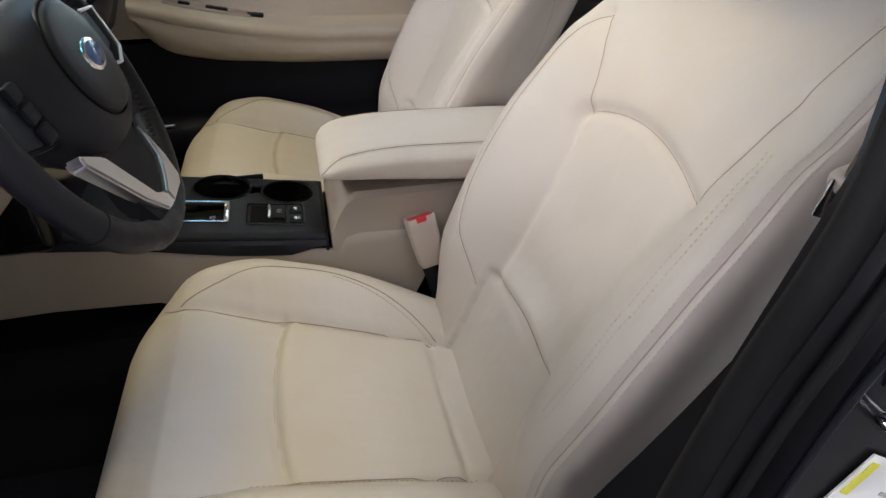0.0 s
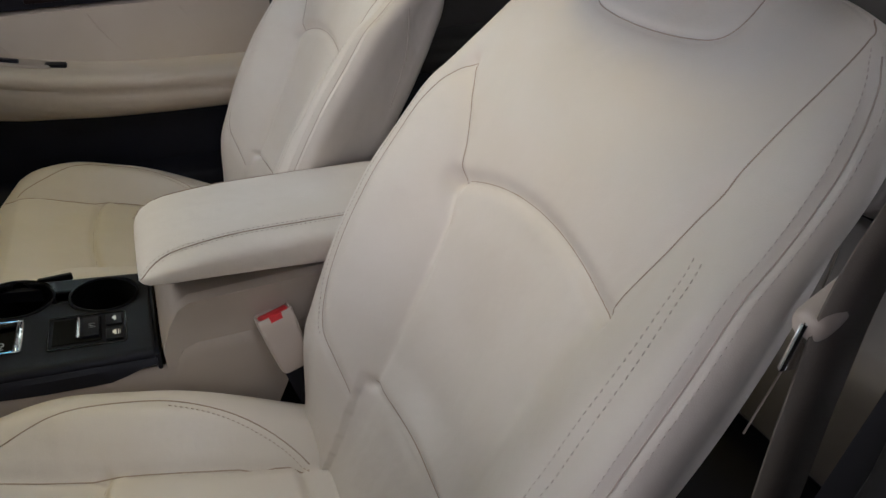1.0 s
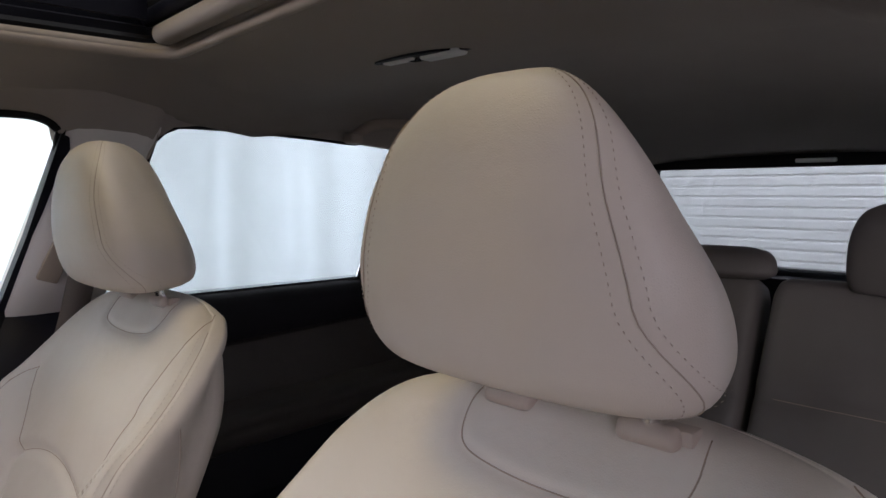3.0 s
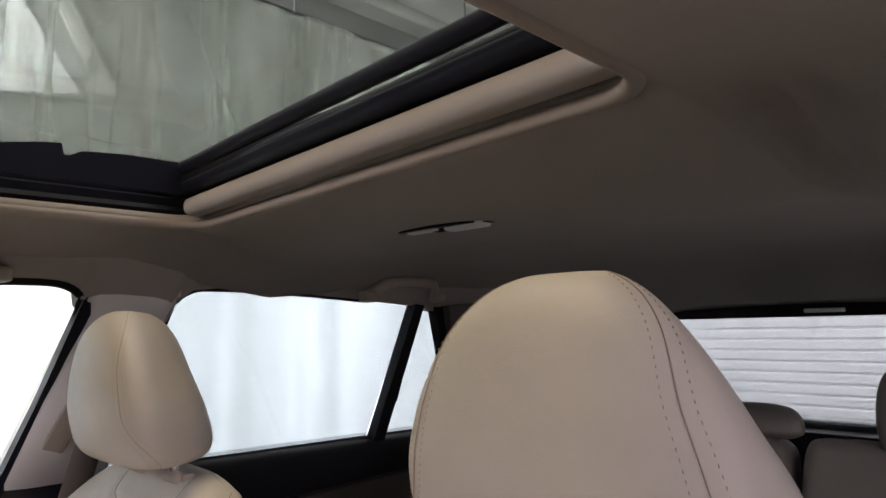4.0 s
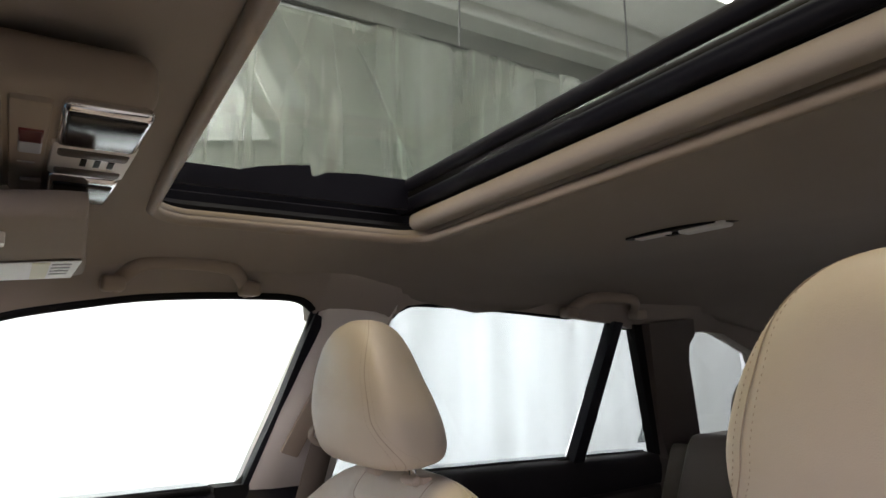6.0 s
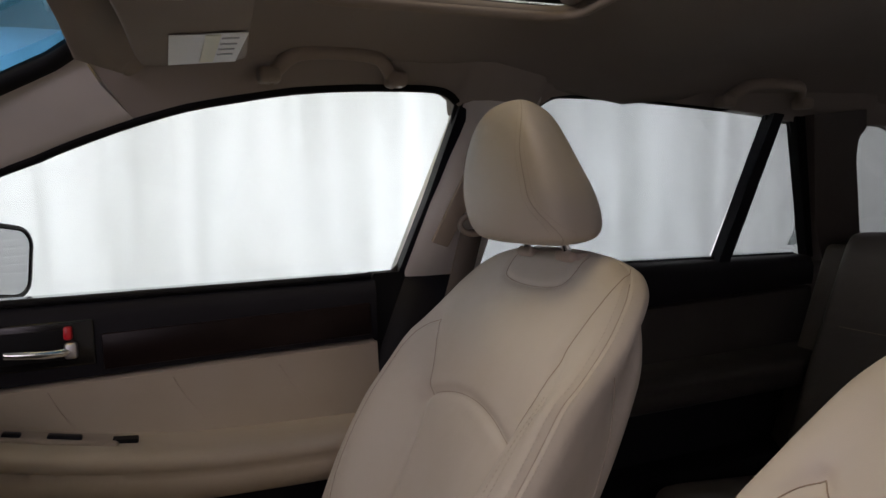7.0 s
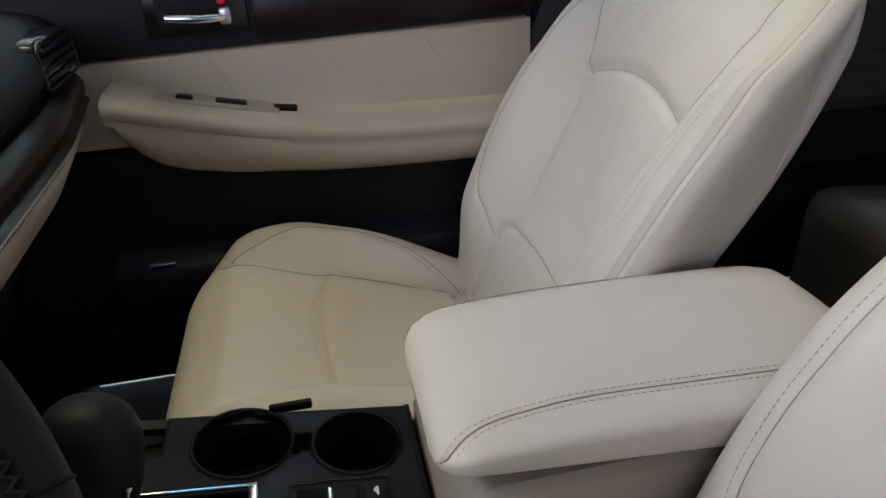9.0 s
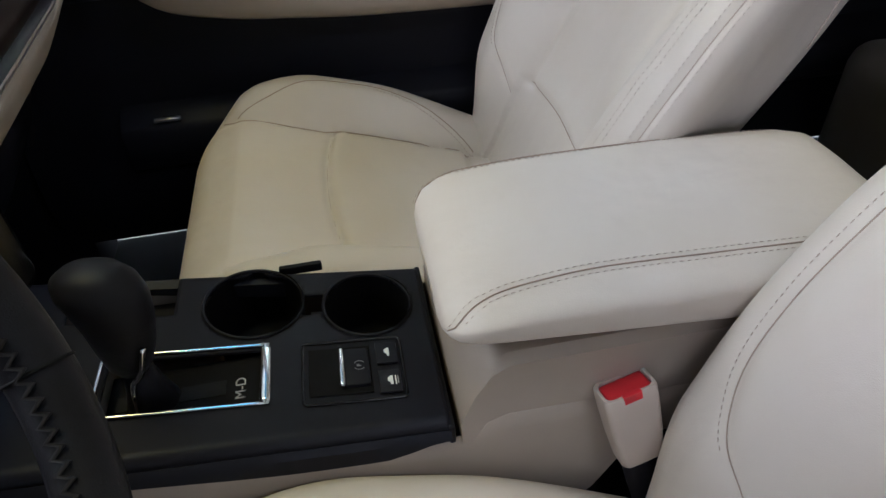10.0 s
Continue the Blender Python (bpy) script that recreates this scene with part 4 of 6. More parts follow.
def door_panel(side, x0, x1, front):
    """A door with its trim, window seals and glass."""
    who = "front passenger" if front else "rear passenger"
    s = side
    # the rear door's insert and armrest have shade in their colour
    door = thing("car_door", f"closed {who} door with {'beige' if front else 'taupe'} armrest, black upper trim and window", "car door", "car doors", place=(0, 0, 0))
    s = side
    step = np.linspace(x0, x1, 40)

    def sheet(name, prof, mat, label=""):
        rows = []
        for x in step:
            rows.append([(x, s * y, z) for y, z in prof(x)])
        ob = mesh_object(name, *loft(rows), mat, door, label, auto=50)
        return ob

    belt = (lambda x: 1.158 - 0.0 * x) if front else (lambda x: 1.147 - 0.022 * (x - 0.4))
    up = lambda x: (1.034 + 0.022 * x if front else 1.03 + 0.02 * (x - 0.4))
    sheet("upper_trim", lambda x: [(0.79, belt(x)), (0.752, belt(x)), (0.738, belt(x) - 0.006), (0.73, belt(x) - 0.03), (0.732, up(x) + 0.02), (0.736, up(x) + 0.004), (0.79, up(x) + 0.004)], BLACK_SOFT, "soft black upper trim")
    deep = lambda x: 0.05 * float(sstep(x0 + 0.06, x0 + 0.2, x))
    sheet("insert", lambda x: [(0.79, up(x)), (0.745, up(x)), (0.737, up(x) - 0.006), (0.735, up(x) - 0.05), (0.728, 0.93), (0.725, 0.88), (0.79, 0.88)], LEATHER_SIDE if front else REAR_SHADED_VINYL, "cream vinyl insert with stitched lines" if front else "taupe vinyl insert")
    if front:
        top = curve_table([(-0.56, 0.985), (-0.53, 0.980), (-0.43, 0.953), (-0.29, 0.925), (-0.15, 0.908), (0.06, 0.900), (0.20, 0.898)])
        low = curve_table([(-0.56, 0.93), (-0.5, 0.865), (-0.40, 0.838), (-0.30, 0.827), (-0.18, 0.817), (0.05, 0.81), (0.20, 0.81)])
    else:
        top, low = (lambda x: 0.905), (lambda x: 0.82)
    bulge = lambda x: 0.055 + 0.06 * float(sstep(x0, x0 + 0.16, x)) * (1 - 0.3 * float(sstep(x1 - 0.12, x1, x)))

    def arm(x):
        t, l, b = float(top(x)), float(low(x)), bulge(x)
        return [(0.74, t + 0.006), (0.74 - 0.35 * b, t + 0.004), (0.74 - 0.8 * b, t + 0.002), (0.74 - 0.97 * b, t - 0.005), (0.74 - b, t - 0.014), (0.74 - 0.985 * b, t - 0.026), (0.74 - 0.93 * b, t - 0.032), (0.74 - 0.95 * b, t - 0.042), (0.74 - 0.95 * b, (t + l) / 2 - 0.01), (0.74 - 0.85 * b, l + 0.012), (0.74 - 0.65 * b, l), (0.74, l)]
    a0 = -0.56 if front else x0 + 0.1
    rows = [[(x, s * y, z) for y, z in arm(x)] for x in np.linspace(a0, x1 - 0.005, 50)]
    mesh_object("armrest", *loft(rows), LEATHER_SIDE if front else REAR_SHADED_VINYL, door, "padded cream armrest" if front else "padded taupe armrest", auto=60)
    sheet("lower_panel", lambda x: [(0.79, 0.87), (0.72, 0.87), (0.712, 0.84), (0.70, 0.80), (0.695, 0.70), (0.675, 0.60), (0.665, 0.52), (0.69, 0.42), (0.79, 0.42)], BLACK, "black lower door panel")
    # pocket lip
    rows = [[(x, s * y, z) for y, z in ((0.70, 0.70), (0.655, 0.675), (0.645, 0.665), (0.645, 0.60), (0.655, 0.59), (0.70, 0.58))] for x in np.linspace(x0 + 0.18, x1 - 0.12, 20)]
    mesh_object("door_pocket", *loft(rows), BLACK, door, auto=50)
    # outer skin
    sheet("outer_skin", lambda x: [(0.79, belt(x) + 0.004), (0.86, belt(x)), (0.90, 0.9), (0.90, 0.6), (0.85, 0.42), (0.79, 0.42)], PAINT, "dark painted outer skin")
    return door


def glazing(door, outline, tint, bead=0.012, label=""):
    g = lean_wall(slab(outline, "y", 0.018, 0.022), 1)
    ob = part("pane", g, tint, door, label, smooth=False)
    ob.visible_shadow = tint is not GLASS
    pts = [(x, wall_y(z) + 0.008, z) for x, z in outline]
    vv, ff = tube(smooth_path(pts, 3, True), bead, 8, True)
    mesh_object("seal", vv, ff, RUBBER, door, "black rubber seal")


front_door = door_panel(1, -0.80, 0.158, True)
glazing(front_door, [(-0.565, 1.155), (0.200, 1.155)] + FRONT_TOP[:11] + [(-0.50, 1.325)], GLASS, 0.010)
glazing(front_door, [(-0.80, 1.155), (-0.573, 1.155), (-0.523, 1.318), (-0.80, 1.172)], GLASS, 0.010)
part("division_bar", lean_wall(slab([(-0.578, 1.15), (-0.555, 1.15), (-0.497, 1.34), (-0.520, 1.33)], "y", -0.01, 0.015)), BLACK, front_door)
part("window_edge", lean_wall(slab([(0.203, 1.150), (0.226, 1.150), (0.267, 1.30), (0.306, 1.43), (0.302, 1.462), (0.290, 1.468), (0.248, 1.30)], "y", -0.010, 0.02)), BLACK, front_door, "black window frame edge")
part("rear_edge_seal", lean_wall(slab([(0.150, 0.55), (0.152, 1.0), (0.156, 1.165), (0.222, 1.165), (0.20, 1.0), (0.175, 0.55)], "y", -0.012, 0.03)), RUBBER, front_door, "black rubber edge seal")
rear_door = door_panel(1, 0.36, 1.32, False)
glazing(rear_door, [(0.385, 1.148), (1.014, 1.134), (1.042, 1.462)] + REAR_TOP[:6][::-1], GLASS_TINT, 0.006)
glazing(rear_door, [(1.040, 1.134), (1.322, 1.124), (1.117, 1.453), (1.068, 1.458)], GLASS_TINT, 0.005)
part("division_bar", lean_wall(slab([(1.014, 1.12), (1.050, 1.12), (1.070, 1.463), (1.040, 1.466)], "y", -0.012, 0.02)), BLACK, rear_door)
part("rear_seal", lean_wall(slab([(1.318, 1.12), (1.352, 1.12), (1.146, 1.46), (1.112, 1.46)], "y", -0.006, 0.02)), RUBBER, rear_door, "broad black rubber seal")


def simple(name, bm, mat, label, cat, kind="structure", smooth=True):
    return tagged(part(name, bm, mat, None, smooth=smooth), label, cat, kind=kind)


simple("car_floor", box(-1.3, 2.1, -0.8, 0.8, 0.28, 0.335, 0.0), CARPET, "black carpeted car floor", "floor", smooth=False)
simple("roof_skin", box(-0.3, 2.1, -0.60, -0.545, 1.60, 1.64, 0.01), PAINT, "dark painted roof edge", "roof")
simple("roof_skin", box(-0.3, 2.1, 0.545, 0.60, 1.60, 1.64, 0.01), PAINT, "dark painted roof edge", "roof")
simple("roof_skin", box(0.50, 2.1, -0.545, 0.545, 1.615, 1.64, 0.01), PAINT, "dark painted roof panel", "roof")
simple("roof_skin", box(-0.3, -0.135, -0.545, 0.545, 1.615, 1.64, 0.01), PAINT, "dark painted roof panel", "roof")


# ---- cabin front, rear and driver's side ----
def text_mesh(name, words, size, material, parent, m, label=""):
    cu = bpy.data.curves.new(name, "FONT")
    cu.body, cu.size, cu.align_x, cu.align_y, cu.extrude = words, size, "CENTER", "CENTER", 0.0002
    tmp = bpy.data.objects.new(name, cu)
    scene.collection.objects.link(tmp)
    me = bpy.data.meshes.new_from_object(tmp)
    bpy.data.objects.remove(tmp)
    me.materials.clear()
    me.materials.append(material)
    ob = new(name, me)
    ob.parent, ob.matrix_local = parent, m
    if label:
        tagged(ob, label)
    return ob


def extrude_profile(profile, y0, y1, n=2, bend=None):
    """A closed (x, z) profile swept along y. bend(x, y, z) may move a point."""
    sect = []
    for y in np.linspace(y0, y1, n):
        sect.append([bend(x, y, z) if bend else (x, float(y), z) for x, z in profile])
    return loft(sect)


def dashboard():
    dash = thing("dashboard", "black dashboard with silver line and beige lower band", "dashboard", place=(0, 0, 0))
    curve = lambda x, y, z: (x - 0.10 * max(0.0, (abs(y) - 0.45)) ** 1.0 - 0.02 * (y / 0.7) ** 2, float(y), z)
    top = smooth_path([(-1.25, 1.02), (-1.2, 1.06), (-0.95, 1.10), (-0.70, 1.115), (-0.60, 1.105), (-0.565, 1.08), (-0.56, 1.055), (-0.575, 1.035), (-0.60, 1.028), (-0.9, 1.02)], 4)
    mesh_object("upper_dash", *extrude_profile([tuple(p) for p in top], -0.72, 0.72, 30, curve), BLACK_SOFT, dash, "soft black dash top", auto=50)
    mid = smooth_path([(-0.9, 1.026), (-0.60, 1.026), (-0.565, 1.022), (-0.548, 1.005), (-0.552, 0.982), (-0.575, 0.972), (-0.9, 0.972)], 4)
    mesh_object("trim_strip", *extrude_profile([tuple(p) for p in mid], -0.70, 0.70, 30, curve), WOOD, dash, "dark glossy trim strip", auto=50)
    sil = [(-0.575, 0.972), (-0.551, 0.978), (-0.548, 0.968), (-0.556, 0.958), (-0.58, 0.958)]
    mesh_object("silver_line", *extrude_profile(sil, -0.69, 0.69, 30, curve), SATIN, dash, "thin satin silver line", auto=50)
    low = smooth_path([(-0.9, 0.957), (-0.60, 0.957), (-0.562, 0.952), (-0.566, 0.93), (-0.60, 0.885), (-0.64, 0.855), (-0.70, 0.84), (-0.9, 0.84)], 4)
    mesh_object("lower_band", *extrude_profile([tuple(p) for p in low], -0.69, 0.69, 30, curve), BEIGE, dash, "beige lower band", auto=50)
    under = [(-0.9, 0.838), (-0.70, 0.838), (-0.68, 0.80), (-0.72, 0.70), (-0.85, 0.60), (-1.1, 0.50), (-1.1, 0.838)]
    mesh_object("glovebox", *extrude_profile(under, -0.69, 0.69, 12, curve), BLACK, dash, "black glovebox and knee panel", auto=50)
    for y in (0.57, -0.57):
        vent = part("air_vent", box(-0.632, -0.575, y - 0.075, y + 0.075, 1.036, 1.098, 0.012, 3), BLACK_GLOSS, dash, "black air vent with glossy rim")
        for k in range(4):
            part("vane", box(-0.577, -0.571, y - 0.062, y + 0.062, 1.046 + k * 0.012, 1.051 + k * 0.012, 0.001, 1), BLACK, vent)
        pts = [(-0.574, y + a, 1.067 + b) for a, b in rounded_rect(-0.074, 0.074, -0.03, 0.03, 0.012, 4)]
        vv, ff = tube(pts, 0.002, 6, True)
        mesh_object("rim", vv, ff, BLACK_GLOSS, vent, "dark glossy rim")
    part("centre_panel", box(-0.66, -0.56, -0.14, 0.14, 0.80, 1.09, 0.02, 3), BLACK_GLOSS, dash, "glossy black centre panel")
    return dash


dashboard()
simple("bulkhead", box(-1.32, -1.10, -0.82, 0.82, 0.30, 1.06, 0.01), CARPET, "black carpeted front bulkhead", "wall")
for nm, y in (("kick_panel_passenger_side", 0.735), ("kick_panel_driver_side", -0.735)):
    simple(nm, box(-1.2, -0.76, y - 0.05, y + 0.06, 0.33, 1.05, 0.02), BLACK_SOFT, "black footwell side trim", "trim")
simple("bonnet", box(-2.1, -1.2, -0.85, 0.85, 0.55, 1.0, 0.05, 4), PAINT, "dark painted bonnet ahead of the windscreen", "car body")


def windscreen():
    w = thing("windscreen", "clear windscreen with a blue shade band along its top", "window", kind="structure", place=(0, 0, 0))
    a, b = Vector((-1.18, 0, 1.06)), Vector((-0.30, 0, 1.53))
    rows = [[(a.x + (b.x - a.x) * s, y, a.z + (b.z - a.z) * s + 0.02 * math.sin(s * 3.1)) for y in np.linspace(-0.66 + 0.12 * s, 0.66 - 0.12 * s, 9)] for s in np.linspace(0, 0.82, 8)]
    g = mesh_object("pane", *loft(rows, False, False), GLASS, w, "clear glass")
    g.visible_shadow = False
    rows = [[(a.x + (b.x - a.x) * s, y, a.z + (b.z - a.z) * s + 0.02 * math.sin(s * 3.1)) for y in np.linspace(-0.66 + 0.12 * s, 0.66 - 0.12 * s, 9)] for s in np.linspace(0.82, 1.0, 4)]
    g = mesh_object("shade_band", *loft(rows, False, False), pane("blue_shade_glass", (0.1, 0.35, 0.6)), w, "blue tinted shade band")
    g.visible_shadow = False


windscreen()


def windscreen_edges():
    """Black painted border down the sides and along the top of the glass."""
    for k in (1, -1):
        pts = smooth_path([(-1.18, 0.66 * k, 1.07), (-0.75, 0.60 * k, 1.305), (-0.40, 0.555 * k, 1.475), (-0.32, 0.535 * k, 1.515), (-0.29, 0.48 * k, 1.535), (-0.285, 0.30 * k, 1.545), (-0.285, 0.0, 1.548)], 6)
        vv, ff = tube(pts, 0.014, 8)
        ob = mesh_object("windscreen_border", vv, ff, RUBBER)
        tagged(ob, "black border round the windscreen glass", "trim", kind="structure")


windscreen_edges()


def tailgate():
    tail = thing("tailgate", "closed tailgate with dark trim and rear window", "tailgate", place=(0, 0, 0))
    outer = [(-0.62, 0.5), (0.62, 0.5), (0.60, 1.1), (0.50, 1.47), (-0.50, 1.47), (-0.60, 1.1)]
    inner = [(-0.52, 1.10), (0.52, 1.10), (0.515, 1.13), (0.435, 1.415), (-0.435, 1.415), (-0.515, 1.13)]
    vv, ff = ring_plate(outer, inner, "x", 1.95, 2.02)
    mesh_object("frame", vv, ff, BLACK_SOFT, tail, "black tailgate trim", smooth=False)
    g = part("pane", slab(inner, "x", 1.985, 1.989), GLASS_TINT, tail, "tinted rear glass", smooth=False)
    g.visible_shadow = False
    part("stop_lamp", box(1.93, 1.95, -0.10, 0.0, 1.425, 1.437, 0.004), WHITE, tail, "slim high-level stop lamp cover")
    part("outer_panel", box(2.03, 2.12, -0.8, 0.8, 0.45, 1.12, 0.03, 3), PAINT, tail)


tailgate()


def rear_seat():
    bench = thing("rear_seat", "rear bench with split backrest and three head restraints, leather darkened for shade", "car seat", place=(1.15, 0, SEAT_Z))
    lean = radians(22)
    up, out = Vector((math.sin(lean), 0, math.cos(lean))), Vector((-math.cos(lean), 0, math.sin(lean)))

    def placed(o):
        return lambda y, v, n: o + up * float(v) + out * float(n) + Vector((0, float(y), 0))
    for name, yc, half in (("backrest", 0.235, 0.39), ("backrest", -0.405, 0.24)):
        wd = curve_table([(0, half - 0.03), (0.03, half - 0.008), (0.1, half), (0.45, half - 0.005), (0.535, half - 0.012), (0.555, half - 0.04), (0.56, half - 0.09)])
        f = lambda y, v, h=half: 0.03 + 0.02 * np.clip(np.abs(y) / h, 0, 1) ** 4 - 0.005 * np.exp(-(((v - 0.32) / 0.01) ** 2))
        vv, ff = pillow(wd, 0, 0.56, f, lambda y, v: -0.06 + 0 * y, 0.03, placed(Vector((-0.03, yc, 0.33))), 60, 60)
        b = mesh_object(name, vv, ff, REAR_SHADED_LEATHER, bench)
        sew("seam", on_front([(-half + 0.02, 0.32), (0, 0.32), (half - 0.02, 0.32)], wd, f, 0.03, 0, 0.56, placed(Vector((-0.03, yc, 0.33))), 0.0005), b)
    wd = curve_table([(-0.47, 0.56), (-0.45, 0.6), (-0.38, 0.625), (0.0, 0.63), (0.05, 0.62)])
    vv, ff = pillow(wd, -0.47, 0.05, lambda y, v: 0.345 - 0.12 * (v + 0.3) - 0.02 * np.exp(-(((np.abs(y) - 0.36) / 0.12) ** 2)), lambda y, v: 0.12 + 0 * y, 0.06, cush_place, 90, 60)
    mesh_object("cushion", vv, ff, REAR_SHADED_LEATHER, bench)
    part("seat_base", box(-0.36, 0.05, -0.62, 0.62, 0.0, 0.14, 0.02), BLACK, bench, "black carpeted seat base")
    for yc, w, h, z in ((0.36, 0.135, 0.165, 0.835), (-0.06, 0.125, 0.06, 0.845), (-0.425, 0.14, 0.165, 0.835)):
        rows = [(z, w * 0.8, -0.035, 0.035), (z + 0.008, w * 0.95, -0.05, 0.045), (z + 0.3 * h, w, -0.056, 0.048), (z + 0.65 * h, w * 0.96, -0.05, 0.045), (z + 0.88 * h, w * 0.82, -0.035, 0.038), (z + 0.985 * h, w * 0.55, -0.015, 0.025)]
        tab = [curve_table([(r[0], r[c]) for r in rows]) for c in (1, 2, 3)]
        ring = []
        for k in range(25):
            q = z + 0.985 * h * (0.5 - 0.5 * math.cos(math.pi * k / 24))
            ring.append([(x + 0.165, y + yc, zz + SEAT_Z) for x, y, zz in head_ring(q, float(tab[0](q)), float(tab[1](q)), float(tab[2](q)), 40)])
        mesh_object("head_restraint", *loft(ring), REAR_SHADED_LEATHER, bench)
        for s in (1, -1):
            part("post", rod((0.165, yc + 0.05 * s, z - 0.03), (0.165, yc + 0.05 * s, z + 0.02), 0.006, 10), CHROME, bench)
    for s in (1, -1):
        b = box(-0.035, 0.035, -0.04, 0.04, 0, 0.55, 0.02, 3)
        part("side_bolster", moved(b, Matrix.Translation((0.0, 0.665 * s, 0.30)) @ pose(0, 0, 0, 0, 22, 0)), REAR_SHADED_LEATHER, bench)
    return bench


rear_seat()
rear_left = copy_thing(rear_door, Matrix.Diagonal((1, -1, 1, 1)))
rear_left.scale = (1, -1, 1)
simple("cargo_floor", box(1.25, 1.95, -0.62, 0.62, 0.62, 0.66, 0.01), CARPET, "black cargo floor behind the rear seat", "floor")


def pillar_outside():
    """The bare door opening behind the driver's seat."""
    p = thing("door_aperture", "black painted door aperture with seal, striker and label", "door frame", kind="structure", place=(0, 0, 0))
    sect = []
    for z, x0 in ((0.36, -0.06), (0.6, -0.035), (0.8, 0.002), (1.0, 0.050), (1.155, 0.098), (1.3, 0.166), (1.48, 0.26)):
        y = -(wall_y(z) + 0.03)
        sect.append([(x0, y + 0.03, z), (x0 + 0.005, y, z), (x0 + 0.028, y - 0.012, z), (x0 + 0.034, y - 0.022, z), (x0 + 0.16, y - 0.03, z), (x0 + 0.2, y - 0.02, z), (x0 + 0.2, y + 0.03, z)])
    mesh_object("frame", *loft(sect), PAINT_BLACK, p, "black painted steel", auto=30)
    for dx, dy, r, mat in ((0.0, 0.01, 0.013, RUBBER), (0.020, -0.012, 0.005, RUBBER), (0.040, -0.024, 0.003, BLACK)):
        pts = smooth_path([(x0 + dx, -(wall_y(z) + 0.03) + dy, z) for z, x0 in ((0.36, -0.06), (0.6, -0.035), (0.8, 0.002), (1.0, 0.050), (1.155, 0.098), (1.3, 0.166), (1.48, 0.26))], 5)
        vv, ff = tube(pts, r, 8)
        mesh_object("seal", vv, ff, mat, p, "black rubber door seal")
    tilt = Matrix.Translation((0.137, -0.8138, 0.921)) @ pose(0, 0, 0, 0, 30, -3.6)
    lab = part("label", moved(box(-0.035, 0.035, -0.0008, 0.0008, -0.045, 0.045, 0), tilt), WHITE, p, "white paper label with yellow corner", smooth=False)
    part("colour_block", moved(box(-0.031, -0.024, -0.0016, -0.0008, 0.01, 0.040, 0), tilt), YELLOW, lab, smooth=False)
    part("colour_block", moved(box(0.010, 0.030, -0.0016, -0.0008, -0.043, -0.026, 0), tilt), YELLOW, lab, smooth=False)
    for k in range(5):
        part("print_bar", moved(box(0.0, 0.03 - 0.004 * (k % 3), -0.0016, -0.0008, 0.036 - 0.009 * k, 0.039 - 0.009 * k, 0), tilt), GREY_PRINT, lab, smooth=False)
    st = smooth_path([(0.118, -0.80, 1.014), (0.118, -0.834, 1.014), (0.126, -0.842, 1.010), (0.156, -0.842, 1.000), (0.166, -0.834, 0.996), (0.166, -0.80, 0.996)], 5)
    vv, ff = tube(st, 0.006, 10)
    mesh_object("striker", vv, ff, CHROME, p, "bare steel striker loop")
    for z in (0.80, 0.86, 1.05):
        part("clip_hole", moved(box(-0.012, 0.012, -0.002, 0.002, -0.016, 0.016, 0.001), Matrix.Translation((0.128, -0.8085, z))), BLACK, p)
    part("sill", box(-1.0, 0.10, -0.84, -0.70, 0.30, 0.42, 0.02, 3), BLACK, p, "black door sill")


pillar_outside()


def belt_strip(pts, across, width, parent, name="webbing"):
    a = Vector(across) * width / 2
    rows = [[Vector(p) - a, Vector(p) + a] for p in smooth_path(pts, 6)]
    ob = mesh_object(name, *loft(rows, False, False), BELT, parent, "taupe woven webbing")
    ob.modifiers.new("thickness", "SOLIDIFY").thickness = 0.0015
    return ob


